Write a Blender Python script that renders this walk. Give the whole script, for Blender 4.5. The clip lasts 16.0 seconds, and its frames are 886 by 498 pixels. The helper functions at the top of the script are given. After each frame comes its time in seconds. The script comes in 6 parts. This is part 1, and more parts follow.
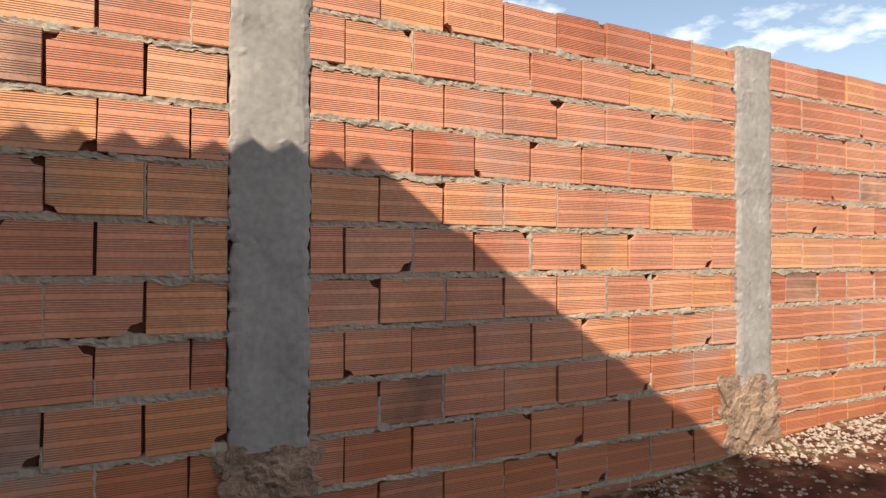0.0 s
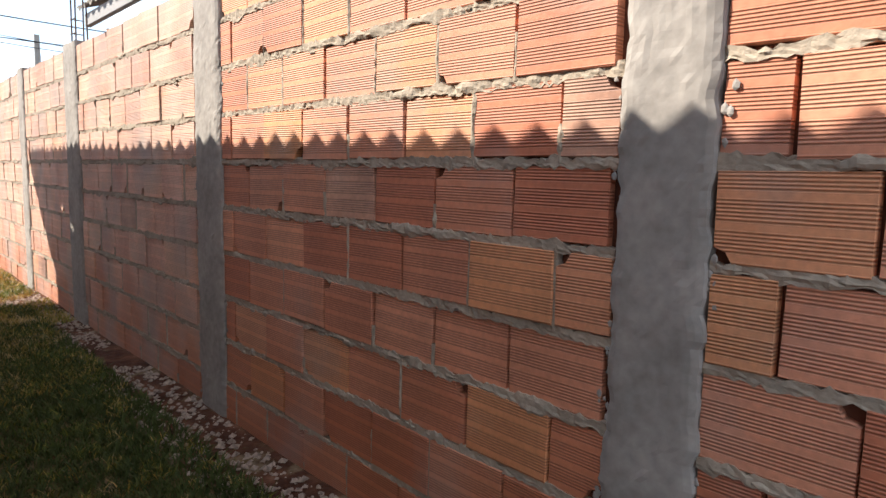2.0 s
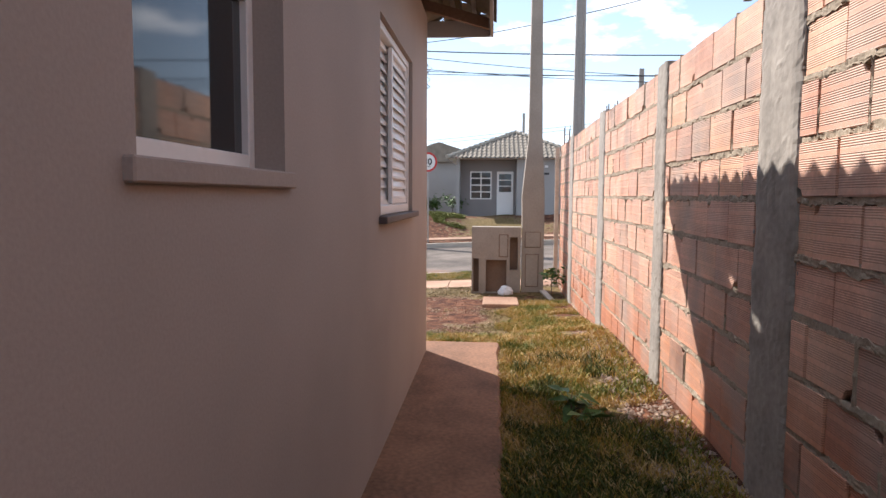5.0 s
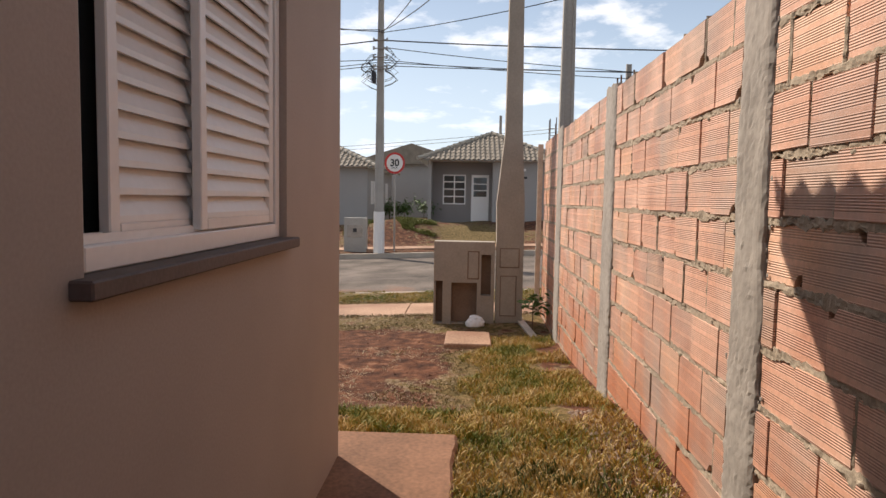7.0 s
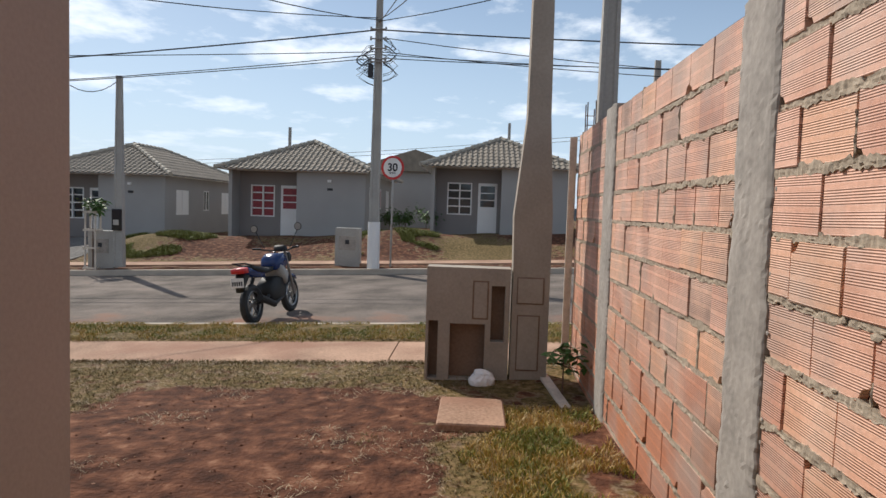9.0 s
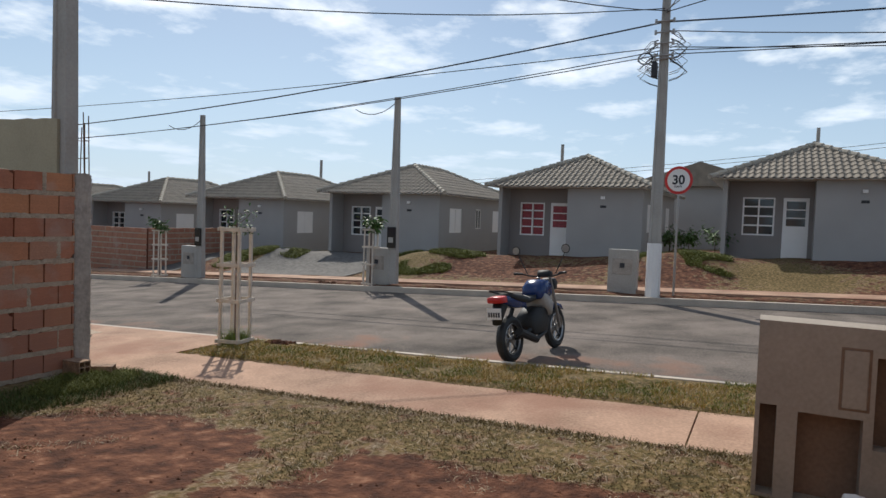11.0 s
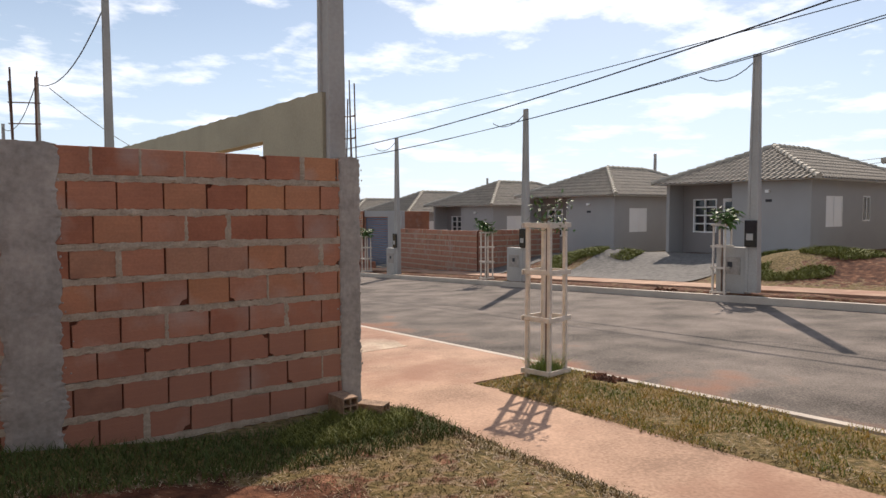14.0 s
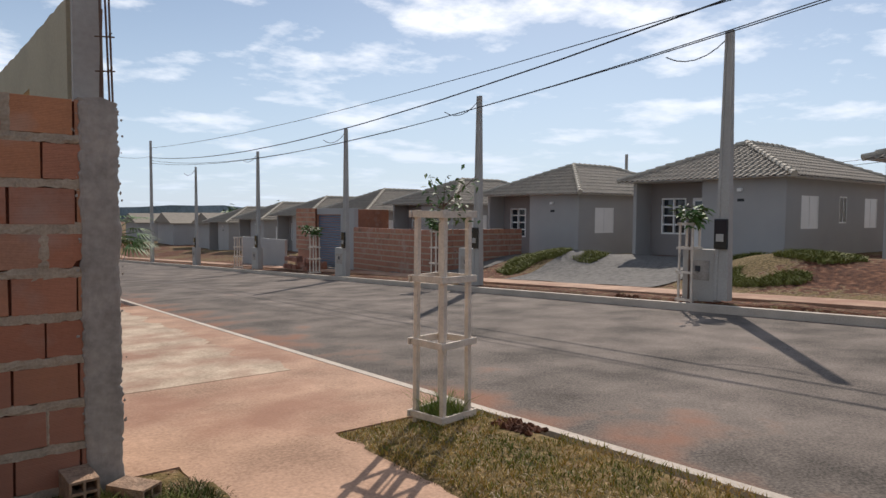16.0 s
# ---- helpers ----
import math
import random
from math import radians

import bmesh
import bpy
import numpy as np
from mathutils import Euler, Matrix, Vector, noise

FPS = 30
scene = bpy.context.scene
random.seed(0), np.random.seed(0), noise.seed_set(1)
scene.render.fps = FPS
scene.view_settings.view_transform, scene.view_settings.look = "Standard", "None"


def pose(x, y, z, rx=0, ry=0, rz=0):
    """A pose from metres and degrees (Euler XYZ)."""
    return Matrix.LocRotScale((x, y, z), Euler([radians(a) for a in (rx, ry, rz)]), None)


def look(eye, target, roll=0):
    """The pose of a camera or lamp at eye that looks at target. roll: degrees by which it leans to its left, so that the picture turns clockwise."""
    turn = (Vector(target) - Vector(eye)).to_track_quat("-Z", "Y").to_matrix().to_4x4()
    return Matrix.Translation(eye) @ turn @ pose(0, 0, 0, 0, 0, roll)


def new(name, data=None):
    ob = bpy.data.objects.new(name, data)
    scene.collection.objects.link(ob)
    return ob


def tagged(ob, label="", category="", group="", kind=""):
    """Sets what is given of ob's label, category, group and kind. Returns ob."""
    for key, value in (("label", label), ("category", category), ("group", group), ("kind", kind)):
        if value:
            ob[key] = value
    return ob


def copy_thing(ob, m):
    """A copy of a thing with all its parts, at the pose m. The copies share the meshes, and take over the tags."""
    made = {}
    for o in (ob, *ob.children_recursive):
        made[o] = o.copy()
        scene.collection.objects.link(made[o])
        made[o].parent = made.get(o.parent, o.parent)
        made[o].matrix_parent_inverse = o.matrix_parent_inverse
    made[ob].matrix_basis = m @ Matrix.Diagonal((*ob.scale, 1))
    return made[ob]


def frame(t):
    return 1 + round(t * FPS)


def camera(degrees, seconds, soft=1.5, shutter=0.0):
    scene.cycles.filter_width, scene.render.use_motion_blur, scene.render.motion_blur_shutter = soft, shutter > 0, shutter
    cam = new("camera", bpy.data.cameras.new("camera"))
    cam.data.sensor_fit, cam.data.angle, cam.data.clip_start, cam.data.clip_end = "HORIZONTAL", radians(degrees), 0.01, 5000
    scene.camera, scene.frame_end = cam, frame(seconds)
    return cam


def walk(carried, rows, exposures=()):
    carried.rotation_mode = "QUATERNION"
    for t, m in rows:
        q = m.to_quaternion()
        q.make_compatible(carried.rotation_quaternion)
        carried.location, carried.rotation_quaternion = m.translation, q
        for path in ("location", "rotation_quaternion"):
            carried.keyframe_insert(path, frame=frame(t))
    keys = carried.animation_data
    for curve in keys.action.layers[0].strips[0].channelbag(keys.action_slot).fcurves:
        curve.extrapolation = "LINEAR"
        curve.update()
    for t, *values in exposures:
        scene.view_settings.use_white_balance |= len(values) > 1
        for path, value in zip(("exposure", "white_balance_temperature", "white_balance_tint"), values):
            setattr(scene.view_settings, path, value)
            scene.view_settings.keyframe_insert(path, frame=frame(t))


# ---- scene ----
cam = camera(68.1, 16.0)
PATH = [
    (0, (0.009, 0.139, 1.089), (0.94, 1.909, 1.109), 0.1),
    (0.5, (-0.14, 0.537, 1.174), (0.258, 2.497, 1.141), 1.6),
    (1, (-0.389, 0.876, 1.226), (-0.576, 2.867, 1.167), 1.6),
    (1.5, (-0.684, 1.164, 1.32), (-1.547, 2.96, 1.152), 2.4),
    (2, (-1.036, 1.334, 1.388), (-2.501, 2.677, 1.16), 1.2),
    (2.5, (-1.418, 1.454, 1.367), (-3.266, 2.192, 1.162), 0.9),
    (3, (-1.842, 1.528, 1.369), (-3.826, 1.715, 1.19), 1.3),
    (3.5, (-2.322, 1.527, 1.394), (-4.314, 1.457, 1.231), 1.0),
    (4, (-2.882, 1.522, 1.39), (-4.87, 1.379, 1.217), -0.2),
    (4.2, (-3.117, 1.512, 1.416), (-5.102, 1.349, 1.240), 0.4),
    (6.3, (-5.124, 1.677, 1.442), (-7.115, 1.542, 1.309), 0.1),
    (6.5, (-5.362, 1.688, 1.462), (-7.353, 1.57, 1.307), -0.1),
    (7, (-5.967, 1.656, 1.47), (-7.959, 1.573, 1.319), 1.0),
    (7.5, (-6.508, 1.668, 1.472), (-8.503, 1.590, 1.347), -0.3),
    (8, (-7.11, 1.695, 1.477), (-9.102, 1.627, 1.316), 0.5),
    (8.2, (-7.32, 1.680, 1.453), (-9.314, 1.620, 1.313), 1.3),
    (10.3, (-9.499, 1.531, 1.51), (-11.458, 1.159, 1.362), 1.5),
    (10.5, (-9.626, 1.456, 1.49), (-11.556, 0.945, 1.369), 2.2),
    (11, (-9.91, 1.212, 1.475), (-11.702, 0.328, 1.381), 2.0),
    (11.5, (-10.112, 0.992, 1.452), (-11.697, -0.223, 1.336), 0.4),
    (12, (-10.4, 0.722, 1.444), (-11.75, -0.747, 1.307), 0.5),
    (12.5, (-10.678, 0.442, 1.43), (-11.904, -1.131, 1.284), -0.1),
    (13, (-11.062, 0.173, 1.369), (-12.238, -1.438, 1.209), -1.2),
    (13.5, (-11.475, -0.111, 1.33), (-12.602, -1.756, 1.183), -0.7),
    (14, (-11.94, -0.38, 1.34), (-13.092, -2.012, 1.233), -0.2),
    (14.5, (-12.411, -0.674, 1.333), (-13.586, -2.287, 1.204), 0.6),
    (15, (-12.852, -0.974, 1.302), (-14.032, -2.583, 1.163), 0.0),
    (15.5, (-13.322, -1.196, 1.236), (-14.531, -2.785, 1.122), -0.6),
    (16, (-13.806, -1.41, 1.208), (-15.016, -2.999, 1.105), 0.4),
]
walk(cam, [(t, look(eye, target, roll)) for t, eye, target, roll in PATH],
     [(0, 0.47, 7100, 10), (1, 0.74, 7500, 11), (1.5, 0.95, 7500, 11), (2, 1.15, 6600, 10), (3, 1.32, 6200, 12), (3.5, 1.25, 6450, 13), (4.2, 1.1, 6350, 13), (6.5, 0.25, 7200, 14), (7, 0.17, 7400, 15), (8.2, 0.0, 6900, 12), (10.5, -0.25, 6500, 9), (11.2, -0.22, 6500, 9), (12, -0.0, 7250, 15), (12.5, 0.02, 7250, 15), (13.5, 0.2, 7100, 15), (14.5, 0.06, 7150, 15), (16, -0.2, 6750, 13)])

# ---- world and sun ----
SUN = Vector((-1.22, -1.0, 1.26)).normalized()
world = bpy.data.worlds.new("world")
scene.world = world
world.use_nodes = True
wn, wl = world.node_tree.nodes, world.node_tree.links
sky = wn.new("ShaderNodeTexSky")
sky.sky_type, sky.sun_disc = "NISHITA", False
sky.sun_elevation = math.asin(SUN.z)
sky.sun_rotation = math.atan2(SUN.x, SUN.y)
sky.air_density, sky.dust_density, sky.ozone_density = 1.0, 0.35, 2.0
coord = wn.new("ShaderNodeTexCoord")
sepw = wn.new("ShaderNodeSeparateXYZ")
wl.new(coord.outputs["Generated"], sepw.inputs[0])
addz = wn.new("ShaderNodeMath"); addz.operation = "ADD"; addz.inputs[1].default_value = 0.12
wl.new(sepw.outputs["Z"], addz.inputs[0])
divx = wn.new("ShaderNodeMath"); divx.operation = "DIVIDE"
divy = wn.new("ShaderNodeMath"); divy.operation = "DIVIDE"
wl.new(sepw.outputs["X"], divx.inputs[0]); wl.new(addz.outputs[0], divx.inputs[1])
wl.new(sepw.outputs["Y"], divy.inputs[0]); wl.new(addz.outputs[0], divy.inputs[1])
comb = wn.new("ShaderNodeCombineXYZ")
wl.new(divx.outputs[0], comb.inputs[0]); wl.new(divy.outputs[0], comb.inputs[1])
cn = wn.new("ShaderNodeTexNoise")
cn.inputs["Scale"].default_value, cn.inputs["Detail"].default_value, cn.inputs["Roughness"].default_value = 1.7, 10, 0.58
wl.new(comb.outputs[0], cn.inputs["Vector"])
cr = wn.new("ShaderNodeValToRGB")
cr.color_ramp.elements[0].position, cr.color_ramp.elements[1].position = 0.51, 0.66
wl.new(cn.outputs["Fac"], cr.inputs[0])
cmix = wn.new("ShaderNodeMix"); cmix.data_type = "RGBA"
cmix.inputs[7].default_value = (15.0, 15.3, 15.8, 1)
wl.new(cr.outputs[0], cmix.inputs[0]); wl.new(sky.outputs[0], cmix.inputs[6])
# pale haze that thickens towards the horizon
hz = wn.new("ShaderNodeMapRange"); hz.interpolation_type = "SMOOTHERSTEP"
hz.inputs[1].default_value, hz.inputs[2].default_value = 0.42, -0.05
hz.inputs[3].default_value, hz.inputs[4].default_value = 0.18, 0.78
wl.new(sepw.outputs["Z"], hz.inputs[0])
haze = wn.new("ShaderNodeMix"); haze.data_type = "RGBA"; haze.inputs[7].default_value = (6.6, 8.5, 10.8, 1)
wl.new(hz.outputs[0], haze.inputs[0]); wl.new(cmix.outputs[2], haze.inputs[6])
wl.new(haze.outputs[2], wn["Background"].inputs["Color"])
wn["Background"].inputs["Strength"].default_value = 0.1

sun = new("sun", bpy.data.lights.new("sun", "SUN"))
sun.data.energy, sun.data.angle, sun.data.color = 5.0, radians(0.5), (1.0, 0.95, 0.87)
sun.matrix_world = look(SUN * 50, (0, 0, 0))


# ---- helpers of this place ----
def smooth(a, b, v):
    k = min(max((v - a) / (b - a), 0), 1)
    return k * k * (3 - 2 * k)


def lerp(a, b, k):
    return a + (b - a) * k


def nz(x, y, z=0.0, s=1.0):
    return noise.noise(Vector((x * s, y * s, z * s)))


def street(y):
    """Level of the pavement beside the street, which falls towards -y."""
    return -0.20 + 0.042 * y if y > -70 else -3.14


def ground_z(x, y):
    lot = 0.11 * smooth(-11.5, -9.3, x) + 0.11 * smooth(1.55, 2.7, y) * smooth(-15, -10, x) * (1 - 0.5 * smooth(-1, 1, x)) + 0.02 * nz(x, y, 0, 1.3)
    lot += -0.04 * smooth(-9.9, -10.6, x)
    lot -= 0.10 * smooth(-1.2, 0.2, x) + 0.14 * smooth(0.6, 1.8, x) * (1 - smooth(2.3, 4.2, x))
    if y > -5.6:
        shoulder = 0.024 * smooth(-15.05, -14.95, x) * smooth(-13.6, -14.2, x) + 0.03 * smooth(-16.0, -16.1, x)
        shoulder *= smooth(-5.6, -5.3, y)
    else:
        shoulder = 0.0
    near = shoulder + lerp(street(y), lot, smooth(-14.6, -10.5, x)) + 0.08 * math.exp(-((x + 14.35) / 0.4) ** 2 - ((y + 5.15) / 0.35) ** 2)
    if x > -17.3:
        return near
    if x > -26:
        return street(y) - 0.16
    rise = 0.60 * smooth(-28.2, -33.0, x)
    z = street(y) + 0.04 + rise + 0.06 * nz(x, y, 0, 0.9)
    for my in (-9.6, -17.6, -1.3):
        z += 0.42 * math.exp(-((x + 31.2) / 1.5) ** 2 - ((y - my) / 1.7) ** 2)
    if x < -44:
        z = lerp(z, -6.0, smooth(-44, -140, x)) 
    return z


def material(name, base, rough=0.8, metal=0.0, var=0.25, scale=6.0, fine=60.0, bump=0.2, dist=0.01, tint=None, spec=0.4, rand=0.0, soil=0.0, soil_x=None):
    """A surface with broad blotches, fine grain and relief, in object space."""
    m = bpy.data.materials.new(name)
    m.use_nodes = True
    n, l = m.node_tree.nodes, m.node_tree.links
    b = n["Principled BSDF"]
    tc = n.new("ShaderNodeTexCoord")
    a = n.new("ShaderNodeTexNoise"); a.inputs["Scale"].default_value, a.inputs["Detail"].default_value = scale, 5
    f = n.new("ShaderNodeTexNoise"); f.inputs["Scale"].default_value, f.inputs["Detail"].default_value = fine, 4
    geo = n.new("ShaderNodeNewGeometry")
    l.new(geo.outputs["Position"], a.inputs["Vector"]); l.new(geo.outputs["Position"], f.inputs["Vector"])
    mix = n.new("ShaderNodeMath"); mix.operation = "MULTIPLY_ADD"; mix.inputs[1].default_value = 0.45
    half = n.new("ShaderNodeMath"); half.operation = "MULTIPLY"; half.inputs[1].default_value = 0.55
    l.new(a.outputs["Fac"], half.inputs[0]); l.new(f.outputs["Fac"], mix.inputs[0]); l.new(half.outputs[0], mix.inputs[2])
    ramp = n.new("ShaderNodeValToRGB")
    ramp.color_ramp.elements[0].position, ramp.color_ramp.elements[1].position = 0.34, 0.66
    dark = [c * (1 - var) for c in base]
    light = [min(c * (1 + var), 1) for c in (tint or base)]
    ramp.color_ramp.elements[0].color, ramp.color_ramp.elements[1].color = (*dark, 1), (*light, 1)
    l.new(mix.outputs[0], ramp.inputs[0])
    out = ramp.outputs[0]
    if rand:
        oi = n.new("ShaderNodeObjectInfo")
        hv = n.new("ShaderNodeHueSaturation")
        mr = n.new("ShaderNodeMapRange"); mr.inputs[3].default_value, mr.inputs[4].default_value = 1 - rand, 1 + rand
        l.new(oi.outputs["Random"], mr.inputs[0]); l.new(mr.outputs[0], hv.inputs["Value"]); l.new(out, hv.inputs["Color"])
        out = hv.outputs[0]
    if soil:
        # red earth carried on to the surface, in patches (and denser along one edge)
        sn = n.new("ShaderNodeTexNoise"); sn.inputs["Scale"].default_value, sn.inputs["Detail"].default_value = 1.1, 9
        l.new(geo.outputs["Position"], sn.inputs["Vector"])
        src = sn.outputs["Fac"]
        if soil_x:
            sx = n.new("ShaderNodeSeparateXYZ"); l.new(geo.outputs["Position"], sx.inputs[0])
            ex = n.new("ShaderNodeMapRange"); ex.inputs[1].default_value, ex.inputs[2].default_value = soil_x
            ex.inputs[3].default_value, ex.inputs[4].default_value = -0.12, 0.22
            l.new(sx.outputs["X"], ex.inputs[0])
            ad = n.new("ShaderNodeMath"); ad.operation = "ADD"
            l.new(src, ad.inputs[0]); l.new(ex.outputs[0], ad.inputs[1])
            src = ad.outputs[0]
        sr = n.new("ShaderNodeMapRange"); sr.inputs[1].default_value, sr.inputs[2].default_value = soil, soil + 0.2
        sr.inputs[4].default_value = 0.75
        l.new(src, sr.inputs[0])
        sm2 = n.new("ShaderNodeMix"); sm2.data_type = "RGBA"; sm2.inputs[7].default_value = (0.25, 0.115, 0.07, 1)
        l.new(sr.outputs[0], sm2.inputs[0]); l.new(out, sm2.inputs[6])
        out = sm2.outputs[2]
    l.new(out, b.inputs["Base Color"])
    b.inputs["Roughness"].default_value, b.inputs["Metallic"].default_value = rough, metal
    b.inputs["Specular IOR Level"].default_value = spec
    if bump:
        bp = n.new("ShaderNodeBump"); bp.inputs["Strength"].default_value, bp.inputs["Distance"].default_value = bump, dist
        l.new(mix.outputs[0], bp.inputs["Height"]); l.new(bp.outputs[0], b.inputs["Normal"])
    return m


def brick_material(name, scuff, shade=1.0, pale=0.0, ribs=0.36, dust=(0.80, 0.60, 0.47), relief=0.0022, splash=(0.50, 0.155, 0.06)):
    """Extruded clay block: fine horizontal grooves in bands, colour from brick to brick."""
    m = bpy.data.materials.new(name)
    m.use_nodes = True
    n, l = m.node_tree.nodes, m.node_tree.links
    b = n["Principled BSDF"]
    tc = n.new("ShaderNodeTexCoord"); sep = n.new("ShaderNodeSeparateXYZ"); l.new(tc.outputs["Object"], sep.inputs[0])

    def math_node(op, a, bb=None, c=None):
        k = n.new("ShaderNodeMath"); k.operation = op
        for i, v in enumerate((a, bb, c)):
            if v is None:
                continue
            if isinstance(v, (int, float)):
                k.inputs[i].default_value = v
            else:
                l.new(v, k.inputs[i])
        return k.outputs[0]
    z = sep.outputs["Z"]
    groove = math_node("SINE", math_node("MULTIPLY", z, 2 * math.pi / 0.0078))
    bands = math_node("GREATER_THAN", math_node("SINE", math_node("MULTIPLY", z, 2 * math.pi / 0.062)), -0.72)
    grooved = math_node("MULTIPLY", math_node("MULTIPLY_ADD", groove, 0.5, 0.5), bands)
    geo = n.new("ShaderNodeNewGeometry")
    big = n.new("ShaderNodeTexNoise"); big.inputs["Scale"].default_value, big.inputs["Detail"].default_value = 3.5, 6
    l.new(geo.outputs["Position"], big.inputs["Vector"])
    fine = n.new("ShaderNodeTexNoise"); fine.inputs["Scale"].default_value, fine.inputs["Detail"].default_value = 55, 5
    l.new(geo.outputs["Position"], fine.inputs["Vector"])
    oi = n.new("ShaderNodeObjectInfo")
    ramp = n.new("ShaderNodeValToRGB")
    els = ramp.color_ramp.elements
    els[0].position, els[0].color = 0.0, (0.54, 0.18, 0.095, 1)
    els[1].position, els[1].color = 1.0, (0.76, 0.42, 0.29, 1)
    for p, c in ((0.3, (0.66, 0.27, 0.155, 1)), (0.6, (0.71, 0.31, 0.185, 1)), (0.88, (0.75, 0.33, 0.15, 1))):
        e = els.new(p); e.color = c
    l.new(oi.outputs["Random"], ramp.inputs[0])
    mx = n.new("ShaderNodeMix"); mx.data_type = "RGBA"; mx.blend_type = "MULTIPLY"; mx.inputs[0].default_value = 1
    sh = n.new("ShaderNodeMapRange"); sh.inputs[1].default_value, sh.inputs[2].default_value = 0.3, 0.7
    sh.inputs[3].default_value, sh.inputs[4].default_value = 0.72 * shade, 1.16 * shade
    l.new(math_node("ADD", math_node("MULTIPLY", big.outputs["Fac"], 0.6), math_node("MULTIPLY", fine.outputs["Fac"], 0.4)), sh.inputs[0])
    lime = n.new("ShaderNodeMix"); lime.data_type = "RGBA"; lime.inputs[7].default_value = (*dust, 1)
    l.new(math_node("MULTIPLY", big.outputs["Fac"], pale), lime.inputs[0]); l.new(ramp.outputs[0], lime.inputs[6])
    l.new(lime.outputs[2], mx.inputs[6]); l.new(sh.outputs[0], mx.inputs[7])
    # cement smears
    sm = n.new("ShaderNodeTexNoise"); sm.inputs["Scale"].default_value, sm.inputs["Detail"].default_value = 2.3, 8
    off = n.new("ShaderNodeVectorMath"); off.operation = "ADD"; off.inputs[1].default_value = (13, 7, 3)
    l.new(geo.outputs["Position"], off.inputs[0]); l.new(off.outputs[0], sm.inputs["Vector"])
    smr = n.new("ShaderNodeMapRange"); smr.inputs[1].default_value, smr.inputs[2].default_value = scuff - 0.04, scuff + 0.22
    smr.inputs[4].default_value = 0.8
    l.new(sm.outputs["Fac"], smr.inputs[0])
    mx2 = n.new("ShaderNodeMix"); mx2.data_type = "RGBA"; mx2.inputs[7].default_value = (0.42, 0.33, 0.28, 1)
    # red earth splashed up the foot of the wall, and a few blackened blocks
    sz = n.new("ShaderNodeSeparateXYZ"); l.new(geo.outputs["Position"], sz.inputs[0])
    low = n.new("ShaderNodeMapRange"); low.inputs[1].default_value, low.inputs[2].default_value = 0.95, 0.15
    l.new(math_node("ADD", sz.outputs["Z"], math_node("MULTIPLY_ADD", sm.outputs["Fac"], 0.9, -0.45)), low.inputs[0])
    earth = n.new("ShaderNodeMix"); earth.data_type = "RGBA"; earth.inputs[7].default_value = (*splash, 1)
    l.new(math_node("MULTIPLY", low.outputs[0], 0.75), earth.inputs[0]); l.new(mx.outputs[2], earth.inputs[6])
    soot = n.new("ShaderNodeMapRange"); soot.inputs[1].default_value, soot.inputs[2].default_value = 0.36, 0.66
    l.new(big.outputs["Fac"], soot.inputs[0])
    burnt = math_node("MULTIPLY", math_node("GREATER_THAN", oi.outputs["Random"], 0.94), soot.outputs[0])
    dark = n.new("ShaderNodeMix"); dark.data_type = "RGBA"; dark.inputs[7].default_value = (0.13, 0.06, 0.04, 1)
    l.new(math_node("MULTIPLY", burnt, 0.7), dark.inputs[0]); l.new(earth.outputs[2], dark.inputs[6])
    l.new(smr.outputs[0], mx2.inputs[0]); l.new(dark.outputs[2], mx2.inputs[6])
    # groove shading painted into the colour: the floors are darker than the ribs
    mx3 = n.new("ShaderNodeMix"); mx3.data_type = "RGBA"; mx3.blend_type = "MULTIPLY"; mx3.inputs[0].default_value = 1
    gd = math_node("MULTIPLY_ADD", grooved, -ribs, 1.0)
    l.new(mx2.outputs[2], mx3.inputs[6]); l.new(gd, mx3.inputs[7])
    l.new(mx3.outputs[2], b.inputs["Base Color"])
    b.inputs["Roughness"].default_value = 0.62
    b.inputs["Specular IOR Level"].default_value = 0.35
    bp = n.new("ShaderNodeBump"); bp.inputs["Strength"].default_value, bp.inputs["Distance"].default_value = 0.9, relief
    l.new(math_node("ADD", math_node("MULTIPLY", grooved, -1.0), math_node("MULTIPLY", fine.outputs["Fac"], 0.6)), bp.inputs["Height"])
    l.new(bp.outputs[0], b.inputs["Normal"])
    return m


def glass_material(name, tint=(0.02, 0.025, 0.03), rough=0.05):
    m = bpy.data.materials.new(name)
    m.use_nodes = True
    b = m.node_tree.nodes["Principled BSDF"]
    b.inputs["Base Color"].default_value = (*tint, 1)
    b.inputs["Roughness"].default_value = rough
    b.inputs["Specular IOR Level"].default_value = 0.6
    return m


